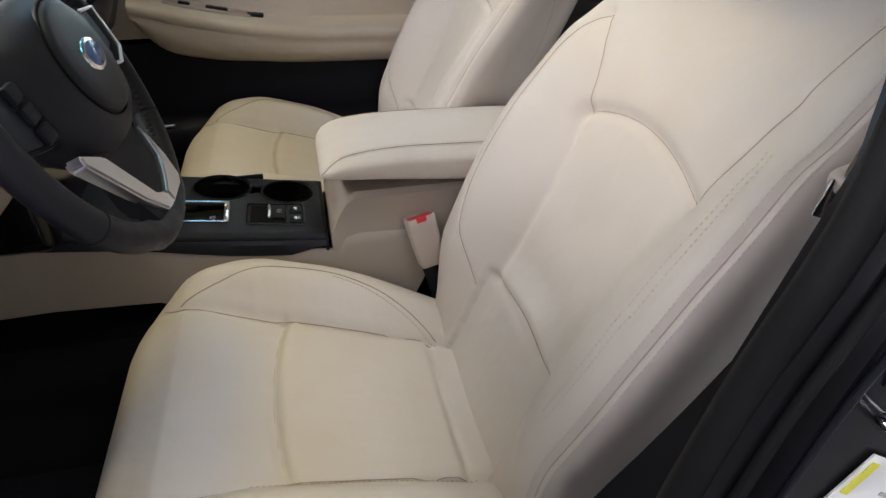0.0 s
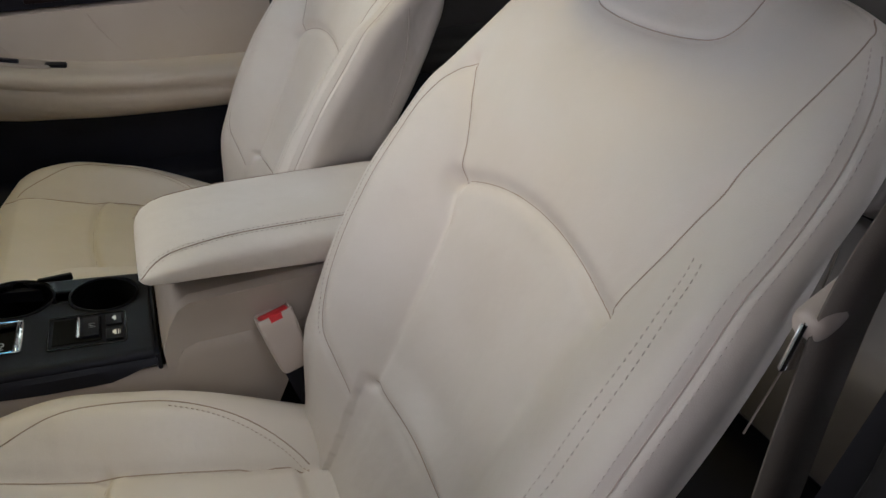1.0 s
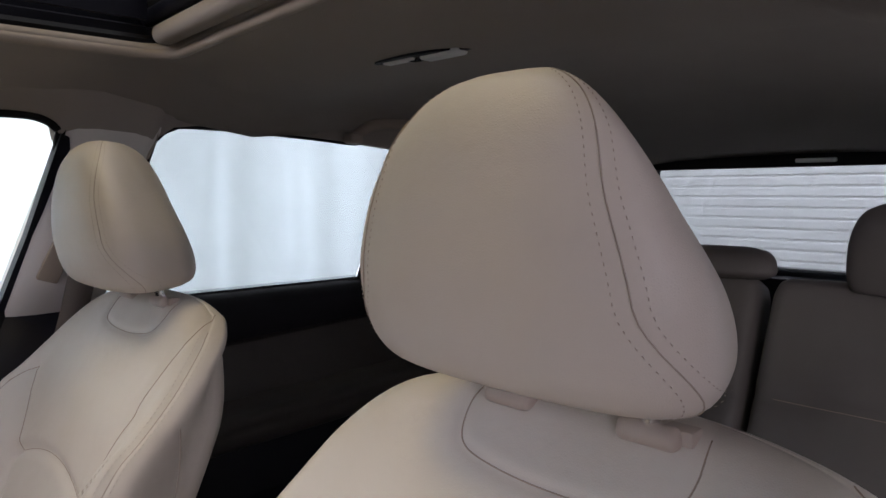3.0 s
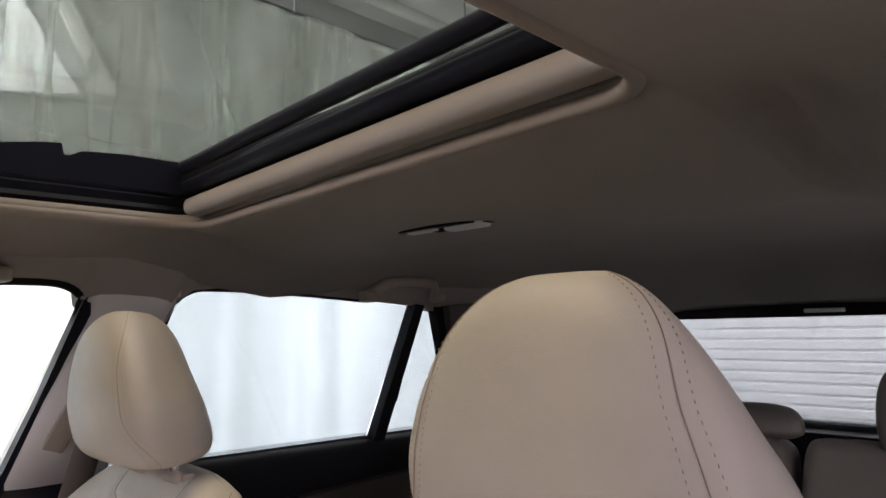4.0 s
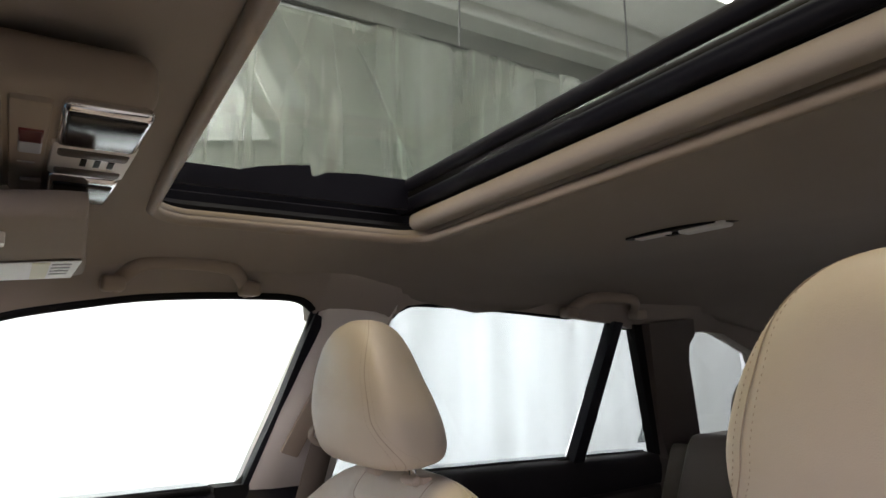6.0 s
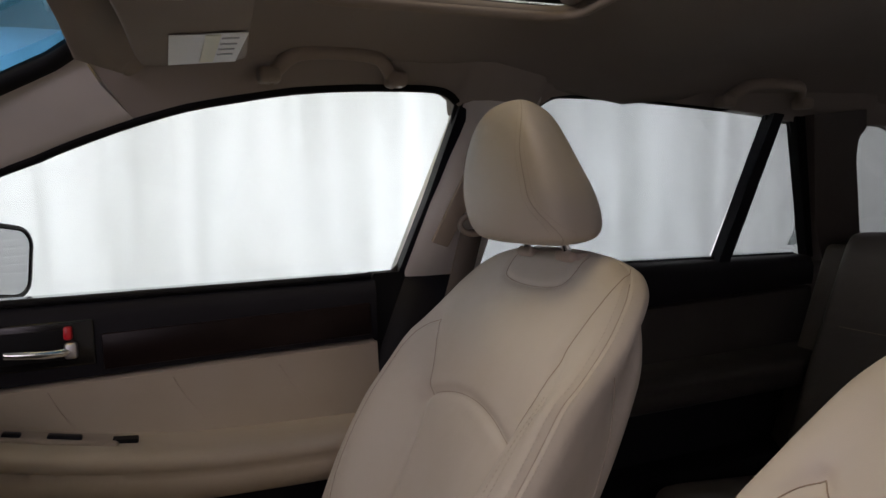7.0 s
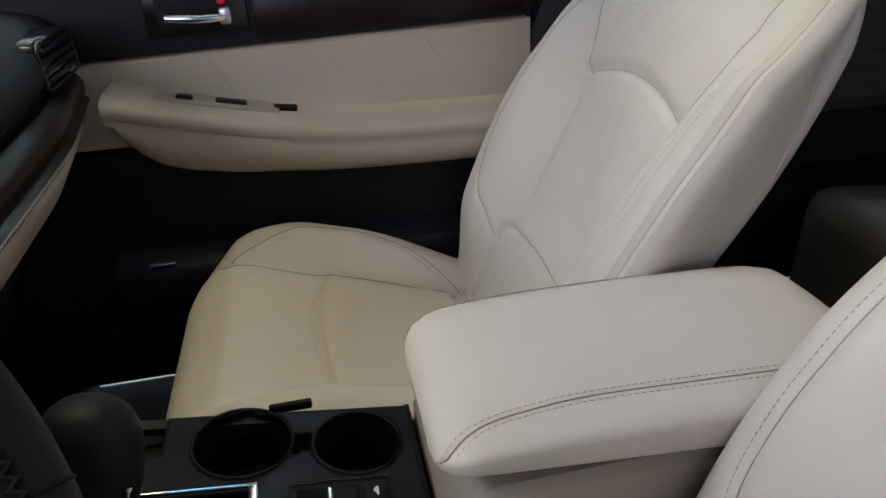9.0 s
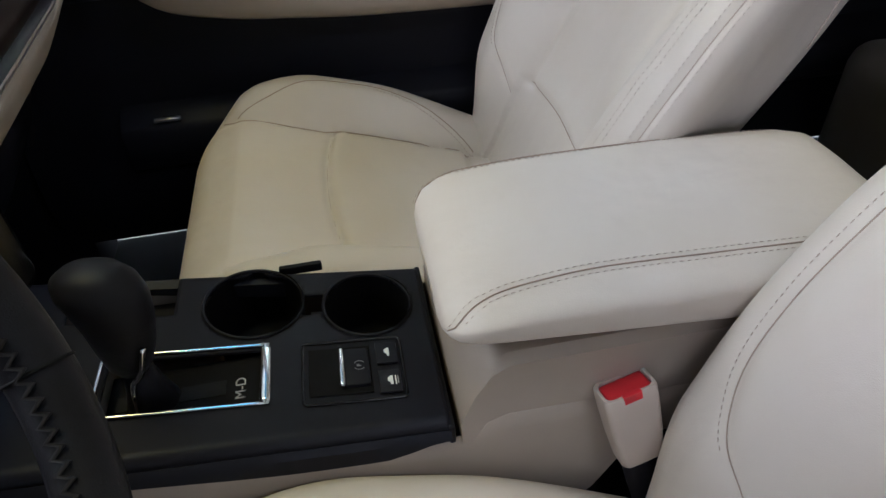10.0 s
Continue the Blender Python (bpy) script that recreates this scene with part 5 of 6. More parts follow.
def seat_belt(side):
    b = thing("seat_belt", "taupe seat belt hanging from the door pillar", "seat belt", "front seat belts", place=(0, 0, 0))
    s = side
    track = Matrix.Translation((0.300, s * 0.652, 1.29)) @ pose(0, 0, 0, s * 24, 20, 0)
    part("height_adjuster", moved(box(-0.018, 0.018, -0.006, 0.006, -0.085, 0.085, 0.005, 2), track), BEIGE, b, "beige height adjuster cover")
    loop = [(0.325 + 0.03 * math.cos(q), s * 0.635 + 0.0 * q, 1.255 + 0.018 * math.sin(q)) for q in np.linspace(0, 2 * math.pi, 20)[:-1]]
    vv, ff = tube(loop, 0.006, 8, True)
    mesh_object("belt_guide", vv, ff, BEIGE, b, "beige belt guide ring")
    if s < 0:
        line = [(0.325, -0.648, 1.245), (0.262, -0.662, 1.19), (0.205, -0.674, 1.12), (0.192, -0.678, 1.04), (0.186, -0.682, 0.95), (0.18, -0.685, 0.80), (0.17, -0.68, 0.42)]
        at = (0.206, -0.664, 1.097)
    else:
        line = [(0.325, 0.648, 1.245), (0.30, 0.675, 1.12), (0.262, 0.69, 1.0), (0.225, 0.695, 0.85), (0.19, 0.69, 0.60), (0.18, 0.68, 0.42)]
        at = (0.222, 0.685, 0.84)
    belt_strip(line, (1, 0, 0), 0.047, b)
    tongue = Matrix.Translation(at) @ pose(0, 0, 0, 0, -8, s * -12)
    part("tongue_grip", moved(box(-0.036, 0.03, -0.010, 0.010, -0.010, 0.010, 0.009, 4), tongue), BEIGE_TAN, b, "tan plastic belt tongue")
    part("tongue_slot", moved(box(-0.014, 0.024, -0.009, 0.009, -0.018, -0.010, 0.003, 2), tongue), BLACK, b)
    part("tongue_plate", moved(box(-0.030, -0.012, -0.002, 0.002, -0.040, -0.010, 0.0015, 1), tongue @ pose(-0.006, 0, 0, 0, 30, 0)), CHROME, b, "bright steel tongue plate")
    part("stop_button", moved(rod((0, -0.004, 0), (0, 0.006, 0), 0.007, 12), Matrix.Translation((0.210 if s < 0 else 0.262, s * 0.672, 1.066 if s < 0 else 1.0))), BEIGE_PALE, b)


seat_belt(-1)
seat_belt(1)


# ---- console ----
def panel_z(x):
    return 0.764 + 0.13 * (-0.185 - x)


def console():
    con = thing("centre_console", "beige centre console with black top panel, cup holders and selector gate", "console", place=(-0.2, 0, 0.335))
    o = Vector((-0.2, 0, 0.335))

    def shift(bm):
        return moved(bm, Matrix.Translation(-o))
    # beige body: rear box under the armrest and front flanks
    rows = []
    for x, half, top in ((-0.95, 0.14, 0.84), (-0.60, 0.121, 0.805), (-0.45, 0.1155, 0.779), (-0.30, 0.113, 0.752), (-0.185, 0.108, 0.738), (-0.17, 0.1075, 0.74), (-0.155, 0.107, 0.76), (-0.135, 0.106, 0.762), (-0.07, 0.106, 0.760), (-0.05, 0.106, 0.759), (-0.03, 0.106, 0.758), (-0.01, 0.106, 0.757), (0.02, 0.106, 0.757), (0.30, 0.105, 0.752)):
        well = 0.095 if x <= -0.18 else 0.0
        # the foot rises behind the buckle: real gap plus shade put into the shape
        foot = 0.60 + 0.095 * float(sstep(-0.25, -0.5, x)) + 0.105 * float(sstep(-0.075, 0.0, x))
        rows.append([(x, -half + 0.02, foot), (x, -half - 0.004, foot), (x, -half, top - 0.02), (x, -half + 0.003, top - 0.005), (x, -half + 0.008, top), (x, -half + 0.010, top - well), (x, half - 0.010, top - well), (x, half - 0.008, top), (x, half - 0.003, top - 0.005), (x, half, top - 0.02), (x, half + 0.004, foot), (x, half - 0.02, foot)])
    part("plinth", shift(box(-0.95, 0.30, -0.10, 0.10, 0.335, 0.61, 0.004)), CARPET, con, "black carpeted plinth")
    vv, ff = loft(rows)
    mesh_object("body", [Vector(v) - o for v in vv], ff, BEIGE, con, "beige plastic console flanks", auto=40)
    rows = []
    for x, half, z0, z1 in ((-0.178, 0.103, 0.735, 0.768), (-0.165, 0.102, 0.735, 0.800), (-0.150, 0.1, 0.735, 0.822), (-0.135, 0.098, 0.735, 0.829), (0.27, 0.097, 0.735, 0.829), (0.285, 0.092, 0.735, 0.822)):
        rows.append([(x, -half - 0.003, z0), (x, -half, z1 - 0.008), (x, -half + 0.008, z1), (x, half - 0.008, z1), (x, half, z1 - 0.008), (x, half + 0.003, z0)])
    vv, ff = loft(rows)
    mesh_object("storage_box", [Vector(v) - o for v in vv], ff, BEIGE, con, "beige box below the armrest", auto=40)
    # black panel with true openings: cup holders, gate and tray
    holes = [("cup", -0.352, 0.060, 0.047), ("cup", -0.243, 0.048, 0.043)]
    bm = bmesh.new()
    x0, x1 = -0.62, -0.187
    grid_x, grid_y = np.linspace(x0, x1, 110), np.linspace(-1, 1, 60)

    def half_at(x):
        return 0.104 + 0.030 * max(0.0, -0.19 - x)

    def open_at(x, y):
        for _, cx, cy, r in holes:
            if math.hypot(x - cx, y - cy) < r:
                return True
        if -0.305 < x < -0.285 and 0.04 < y < 0.066:
            return True
        if -0.475 < x < -0.34 and -0.062 < y < 0.0:
            return True
        if -0.52 < x < -0.425 and 0.05 < y < 0.122:
            return True
        return False
    verts = {}
    for i, x in enumerate(grid_x):
        for j, q in enumerate(grid_y):
            y = q * half_at(x)
            # pull nearby points on to the rim of a cup
            for _, cx, cy, r in holes:
                d = math.hypot(x - cx, y - cy)
                if abs(d - r) < 0.0026 and d > 0:
                    x2, y2 = cx + (x - cx) * r / d, cy + (y - cy) * r / d
                    verts[i, j] = bm.verts.new((x2 - o.x, y2 - o.y, panel_z(x2) - o.z))
                    break
            else:
                verts[i, j] = bm.verts.new((x - o.x, y - o.y, panel_z(x) - 0.010 * max(0, abs(q) - 0.9) * 10 * max(0, abs(q) - 0.9) * 10 - o.z))
    for i in range(len(grid_x) - 1):
        for j in range(len(grid_y) - 1):
            cx, cy = (grid_x[i] + grid_x[i + 1]) / 2, (grid_y[j] + grid_y[j + 1]) / 2 * half_at(grid_x[i])
            if not open_at(cx, cy):
                bm.faces.new((verts[i, j], verts[i + 1, j], verts[i + 1, j + 1], verts[i, j + 1]))
    loose = [v for v in bm.verts if not v.link_faces]
    bmesh.ops.delete(bm, geom=loose, context="VERTS")
    panel = part("top_panel", bm, BLACK, con, "satin black top panel")
    solid = panel.modifiers.new("thickness", "SOLIDIFY")
    solid.thickness, solid.offset = 0.004, -1
    for s in (1, -1):
        rows = []
        for x in np.linspace(x0, x1, 24):
            h, z = half_at(x), panel_z(x)
            skirt = 0.032 - 0.018 * float(sstep(-0.25, -0.187, x)) - 0.013 * float(sstep(-0.30, -0.50, x))
            rows.append([(x - o.x, s * h, z - 0.009 - o.z), (x - o.x, s * (h + 0.005), z - 0.014 - o.z), (x - o.x, s * (h + 0.0065), z - skirt - o.z), (x - o.x, s * (h - 0.01), z - skirt - o.z), (x - o.x, s * (h - 0.01), z - 0.012 - o.z)])
        mesh_object("side_strip", *loft(rows), BLACK, con, "black side strip", auto=40)
    part("panel_end", shift(box(-0.189, -0.183, -0.104, 0.104, 0.735, 0.760, 0.002)), BLACK, con)
    for _, cx, cy, r in holes:
        pts = [(cx - o.x + r * math.cos(q), cy + r * math.sin(q), panel_z(cx + r * math.cos(q)) - o.z + 0.0005) for q in np.linspace(0, 2 * math.pi, 49)[:-1]]
        vv, ff = tube(pts, 0.0018, 6, True)
        mesh_object("cup_rim", vv, ff, BLACK, con)
        rows = []
        for k, (f, dz) in enumerate(((1.0, 0.0), (0.985, -0.02), (0.93, -0.068), (0.88, -0.074), (0.02, -0.075))):
            rows.append([(cx - o.x + r * f * math.cos(q), cy + r * f * math.sin(q), panel_z(cx) - o.z + dz) for q in np.linspace(0, 2 * math.pi, 41)[:-1]])
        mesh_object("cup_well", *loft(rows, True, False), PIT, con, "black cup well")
    part("cup_tab", shift(box(-0.33, -0.285, 0.112, 0.118, 0.768, 0.779, 0.002)), BLACK, con)
    # selector gate
    gate = [(x - o.x, y, panel_z(x) + 0.002 - o.z) for x, y in rounded_rect(-0.478, -0.337, -0.064, 0.002, 0.008, 5)]
    vv, ff = tube(smooth_path(gate, 2, True), 0.0017, 8, True)
    mesh_object("gate_rim", vv, ff, CHROME, con, "chrome gate rim")
    part("gate_bar", moved(box(-0.0055, 0.0045, -0.032, 0.032, -0.005, 0.004, 0.0035, 3), Matrix.Translation(Vector((-0.339, -0.031, panel_z(-0.338))) - o)), CHROME, con, "chrome bar at the end of the gate")
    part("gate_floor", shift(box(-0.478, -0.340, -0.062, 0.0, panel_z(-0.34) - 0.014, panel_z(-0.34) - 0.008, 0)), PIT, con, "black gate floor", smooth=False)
    for words, x, y in (("M-D", -0.3625, -0.036), ("N", -0.408, -0.052), ("R", -0.425, -0.052), ("P", -0.452, -0.054)):
        text_mesh("gate_mark", words, 0.013, GREY_PRINT, con, Matrix.Translation(Vector((x, y, panel_z(-0.34) - 0.0072)) - o) @ pose(0, 0, 0, 0, 0, 90), "printed gate marks")
    part("gate_slot", shift(box(-0.47, -0.376, -0.040, -0.024, panel_z(-0.34) - 0.0080, panel_z(-0.34) - 0.0072, 0)), RUBBER, con, smooth=False)
    part("tray", shift(box(-0.52, -0.425, 0.05, 0.122, panel_z(-0.5) - 0.055, panel_z(-0.5) - 0.045, 0)), RUBBER, con, smooth=False)
    # selector lever
    lever = part("selector_lever", rod(Vector((-0.440, -0.032, 0.775)) - o, Vector((-0.436, -0.032, 0.865)) - o, 0.009, 14), CHROME, con, "chrome selector stem")
    rows = []
    for z, a, b, dx in ((0.822, 0.013, 0.012, -0.004), (0.832, 0.019, 0.016, -0.003), (0.852, 0.024, 0.019, 0.0), (0.878, 0.028, 0.022, 0.003), (0.900, 0.031, 0.024, 0.003), (0.916, 0.031, 0.024, 0.0), (0.927, 0.026, 0.020, -0.003), (0.933, 0.016, 0.013, -0.005), (0.935, 0.004, 0.004, -0.006)):
        rows.append([(-0.436 + dx + a * math.cos(q) - o.x, -0.032 + b * math.sin(q), z - o.z) for q in np.linspace(0, 2 * math.pi, 29)[:-1]])
    mesh_object("knob", *loft(rows), BLACK_LEATHER, lever, "black leather selector knob")
    rows = [[(-0.438 + a * math.cos(q) - o.x, -0.032 + b * math.sin(q), z - o.z) for q in np.linspace(0, 2 * math.pi, 21)[:-1]] for z, a, b in ((0.768, 0.026, 0.022), (0.785, 0.020, 0.018), (0.80, 0.016, 0.015), (0.822, 0.012, 0.012))]
    mesh_object("boot", *loft(rows), BLACK, lever, "black selector boot")
    vv, ff = tube(smooth_path([Vector(p) - o for p in ((-0.446, -0.052, 0.785), (-0.438, -0.052, 0.82), (-0.427, -0.052, 0.835), (-0.418, -0.050, 0.86))], 5), 0.0025, 6)
    mesh_object("chrome_line", vv, ff, CHROME, lever)
    # parking brake switch block
    zc = panel_z(-0.26)
    tilt = math.degrees(math.atan(0.13))
    base = Matrix.Translation(Vector((-0.262, -0.036, zc)) - o) @ pose(0, 0, 0, 0, tilt, 0)
    vv, ff = tube([base @ Vector((a, b, 0.0012)) for a, b in rounded_rect(-0.046, 0.044, -0.035, 0.035, 0.004, 4)], 0.0014, 6, True)
    mesh_object("switch_bezel", vv, ff, BLACK_GLOSS, con, "thin glossy switch surround")
    # a flat black plate drawn as the switch's recess
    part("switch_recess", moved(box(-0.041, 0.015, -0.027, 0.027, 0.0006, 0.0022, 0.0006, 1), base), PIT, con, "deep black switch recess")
    sw = part("brake_switch", moved(box(-0.009, 0.013, -0.021, 0.021, 0.001, 0.007, 0.002, 2), base), BLACK, con, "black parking brake switch")
    part("chrome_lip", moved(box(-0.0145, -0.009, -0.022, 0.022, 0.002, 0.0088, 0.0025, 3), base), CHROME, sw, "chrome lip")
    text_mesh("brake_mark", "P", 0.006, GREY_PRINT, sw, base @ Matrix.Translation((0.004, 0, 0.0073)) @ pose(0, 0, 0, 0, 0, 90))
    for q0, q1 in ((0.6, 2.55), (3.75, 5.7)):
        vv, ff = tube([base @ Vector((0.004 + 0.005 * math.cos(q), 0.005 * math.sin(q), 0.0073)) for q in np.linspace(q0, q1, 14)], 0.0003, 4)
        mesh_object("brake_ring", vv, ff, GREY_PRINT, sw)
    for k, (y0, y1) in enumerate(((0.003, 0.028), (-0.030, -0.005))):
        b = part("button", moved(box(0.020, 0.040, y0, y1, 0.001, 0.004, 0.0015, 2), base), BLACK, con, "small black button with white mark")
        mid = (y0 + y1) / 2
        car = [(-0.0048, 0.0), (-0.0048, 0.0022), (-0.002, 0.0026), (-0.0008, 0.0046), (0.0026, 0.0046), (0.0040, 0.0024), (0.0048, 0.002), (0.0048, 0.0)]
        part("mark", moved(slab(car, "z", 0.0, 0.0004), base @ Matrix.Translation((0.0325, mid, 0.0041)) @ pose(0, 0, 0, 0, 0, 90)), WHITE, b, smooth=False)
        if k:
            part("mark", moved(box(0.0345, 0.0355, mid - 0.005, mid + 0.005, 0.0041, 0.0045, 0), base), WHITE, b, smooth=False)
            part("mark", moved(box(0.0366, 0.0374, mid - 0.004, mid + 0.004, 0.0041, 0.0045, 0), base), GREY_PRINT, b, smooth=False)
    return con


console()


def armrest():
    arm = thing("armrest_lid", "padded cream leather armrest lid with double stitched seam", "armrest", place=(0, 0, 0.87))
    rows = []
    m = 56
    table = ((-0.186, 0.055, 0.846), (-0.185, 0.074, 0.856), (-0.181, 0.087, 0.864), (-0.173, 0.097, 0.872), (-0.158, 0.103, 0.879), (-0.14, 0.106, 0.884), (-0.10, 0.1075, 0.888), (-0.05, 0.108, 0.890), (0.05, 0.108, 0.889), (0.15, 0.106, 0.886), (0.19, 0.103, 0.884), (0.215, 0.098, 0.879), (0.226, 0.090, 0.871), (0.23, 0.075, 0.86))
    lid_low = lambda x: 0.852 - 0.026 * float(sstep(-0.20, 0.12, x))
    lid_half, lid_top = curve_table([(r[0], r[1]) for r in table]), curve_table([(r[0], r[2]) for r in table])
    for x, w, zt in table:
        zb = float(lid_low(x))
        zc, hz = (zt + zb) / 2 - 0.87, (zt - zb) / 2
        ring = []
        for k in range(m):
            q = 2 * math.pi * k / m
            c, s = math.cos(q), math.sin(q)
            e = 2 / 4.2
            y, z = math.copysign(abs(c) ** e, c) * w, math.copysign(abs(s) ** e, s) * hz
            z += 0.0035 * (1 - (y / w) ** 2) * (z > 0)
            ring.append((x, y, zc + z))
        rows.append(ring)
    sm = []
    for i in range(len(rows) - 1):
        for f in (0, 0.5):
            sm.append([tuple(a + (b - a) * f for a, b in zip(p, q)) for p, q in zip(rows[i], rows[i + 1])])
    sm.append(rows[-1])
    pad = mesh_object("pad", *loft(sm), LEATHER, arm)
    seam_y = curve_table([(-0.182, 0.091), (-0.172, 0.0873), (-0.163, 0.0825), (-0.154, 0.0795), (-0.138, 0.0765), (-0.118, 0.0748), (-0.066, 0.0730), (-0.015, 0.0742), (0.046, 0.0765), (0.20, 0.080)])

    def on_lid(x, y):
        w, zt, zb = float(lid_half(x)), float(lid_top(x)), float(lid_low(x))
        q = min(abs(y) / w, 0.999)
        return (zt + zb) / 2 - 0.87 + (zt - zb) / 2 * (1 - q ** 4.2) ** (1 / 4.2) + 0.0035 * (1 - q * q) + 0.0004
    for s, shift_y in ((-1, 0.0), (1, 0.024)):
        for dy, mat, r in ((0.0, THREAD, 0.0007), (0.0048, THREAD, 0.0), (-0.0048, THREAD, 0.0)):
            pts = []
            for x in np.linspace(-0.182, 0.20, 70):
                spread = float(sstep(-0.19, -0.165, x))
                y = min(float(seam_y(x)) + shift_y * spread + dy * (0.3 + 0.7 * spread), float(lid_half(x)) * 0.992)
                pts.append((x + (dy * 0.5 if x < -0.15 else 0.0), s * y, on_lid(x, y)))
            if r:
                vv, ff = tube(pts, r, 6)
                mesh_object("seam", vv, ff, mat, pad)
            else:
                vv, ff = stitches(pts, 0.0062, 0.0038, 0.00045)
                mesh_object("stitching", vv, ff, THREAD_PALE, pad, "row of tan stitches")
    return arm


armrest()


def buckle():
    b = thing("seat_belt_buckle", "beige seat belt buckle with a red release button", "buckle", place=(-0.022, -0.128, 0.708))
    m = pose(0, 0, 0, -14, -10, 8)
    rows = []
    for z, a, c in ((-0.005, 0.018, 0.011), (0.0, 0.0205, 0.0135), (0.03, 0.023, 0.0145), (0.065, 0.0245, 0.015), (0.079, 0.0245, 0.015), (0.0815, 0.0235, 0.014), (0.0815, 0.0212, 0.0117), (0.070, 0.0208, 0.0113)):
        rows.append([(px, py, z) for px, py in rounded_rect(-a, a, -c, c, 0.006, 5)])
    vv, ff = loft(rows)
    mesh_object("case", [m @ Vector(v) for v in vv], ff, BEIGE_TAN, b, "pale beige case", auto=40)
    part("release_button", moved(box(-0.0205, 0.0205, -0.0112, 0.0112, 0.064, 0.0800, 0.003, 3), m), RED, b, "red release button")
    part("slot", moved(box(-0.0085, 0.0085, -0.0153, -0.0100, 0.0735, 0.0822, 0.0006, 1), m), RED, b, "notch that shows the red button")
    st = belt_strip([m @ Vector(p) for p in ((0, 0, 0.0), (0.004, 0.004, -0.06), (0.012, 0.012, -0.14))], (1, 0, 0.1), 0.036, b, "stalk")
    st.data.materials[0] = BLACK
    return b


buckle()


# ---- steering wheel ----
BLACK_THREAD = moulded("grey_thread", (0.030, 0.029, 0.030), 0.6, 2000, 0.3)


def steering_wheel():
    w = thing("steering_wheel", "black leather steering wheel with silver spoke trim", "steering wheel", place=(-0.426, -0.349, 1.112))
    # local frame: a to the car's right, b up in the wheel's plane, c towards the driver
    tl = radians(24)
    R = Matrix(((0, -math.sin(tl), math.cos(tl)), (1, 0, 0), (0, math.cos(tl), math.sin(tl)))).to_4x4()

    def at(a, b, c):
        return R @ Vector((a, b, c))
    rad = 0.170
    pts = [at(rad * math.cos(q), rad * math.sin(q) - (0.004 if math.sin(q) < -0.93 else 0), 0) for q in np.linspace(0, 2 * math.pi, 97)[:-1]]
    vv, ff = tube(pts, 0.0155, 16, True, flat=None)
    rim = mesh_object("rim", vv, ff, BLACK_LEATHER, w, "black leather rim")
    for s in (1, -1):
        line = []
        for k in range(90):
            q = -1.05 + 2.1 * k / 89
            rr = rad - 0.0152
            zig = 0.0034 if k % 2 else -0.0034
            line.append(at(s * rr * math.cos(q), rr * math.sin(q), 0.004 + zig))
        vv, ff = tube(line, 0.0017, 6)
        mesh_object("stitching", vv, ff, BLACK_THREAD, rim, "grey cross stitches inside the rim")
        vv, ff = tube([at(s * (rad + 0.0158 * math.cos(q)) * math.cos(-0.62), (rad + 0.0158 * math.cos(q)) * math.sin(-0.62), 0.0158 * math.sin(q)) for q in np.linspace(0, 2 * math.pi, 25)[:-1]], 0.0009, 5, True)
        mesh_object("rim_joint", vv, ff, RUBBER, rim)
    # hub pad
    rows = []
    for c, k in ((-0.04, 0.8), (-0.014, 1.0), (0.008, 0.98), (0.024, 0.90), (0.036, 0.70), (0.040, 0.3), (0.0405, 0.02)):
        ring = []
        for q in np.linspace(0, 2 * math.pi, 61)[:-1]:
            cx, sy = math.cos(q), math.sin(q)
            e = 2 / 2.7
            a, b = math.copysign(abs(cx) ** e, cx) * 0.100 * k, math.copysign(abs(sy) ** e, sy) * 0.079 * k
            a *= 1 + 0.12 * b / 0.079
            ring.append(at(a, b - 0.004, c))
        rows.append(ring)
    hub = mesh_object("hub", *loft(rows), HUB_BLACK, w, "soft black hub pad")
    rows = [[at(0.058 * k * math.cos(q) - 0.004, 0.056 * k * math.sin(q) + 0.004, c - 0.015) for q in np.linspace(0, 2 * math.pi, 49)[:-1]] for c, k in ((0.040, 1.0), (0.053, 1.0), (0.0565, 0.97), (0.0585, 0.88), (0.060, 0.6), (0.0605, 0.05))]
    mesh_object("pad_disc", *loft(rows), HUB_BLACK, hub, "raised round centre of the hub pad")
    ring = [at(0.0595 * math.cos(q) - 0.004, 0.0575 * math.sin(q) + 0.004, 0.0375) for q in np.linspace(0, 2 * math.pi, 49)[:-1]]
    mesh_object("pad_groove", *tube(ring, 0.0012, 6, True), PIT, hub, "dark groove round the centre")
    rows = [[at(0.026 * k * math.cos(q), 0.016 * k * math.sin(q) + 0.003, c - 0.012) for q in np.linspace(0, 2 * math.pi, 33)[:-1]] for c, k in ((0.052, 1.0), (0.0575, 1.0), (0.059, 0.88))]
    mesh_object("emblem", *loft(rows), CHROME, hub, "oval chrome emblem")
    rows = [[at(0.021 * k * math.cos(q), 0.0122 * k * math.sin(q) + 0.003, c - 0.012) for q in np.linspace(0, 2 * math.pi, 33)[:-1]] for c, k in ((0.0585, 1.0), (0.0598, 0.96))]
    mesh_object("emblem_face", *loft(rows), mat_base("emblem_blue", (0.05, 0.09, 0.22), 0.2)[0], hub, "dark blue emblem face")
    for s in (1, -1):
        sp = [(0.07, 0.022), (0.172, 0.030), (0.174, -0.016), (0.10, -0.034), (0.075, -0.03)]
        bm = bmesh.new()
        lo, hi = [bm.verts.new(at(s * a, b, -0.012)) for a, b in sp], [bm.verts.new(at(s * a, b, 0.012)) for a, b in sp]
        bm.faces.new(lo), bm.faces.new(hi[::-1])
        for i in range(len(sp)):
            bm.faces.new((lo[i], lo[(i + 1) % len(sp)], hi[(i + 1) % len(sp)], hi[i]))
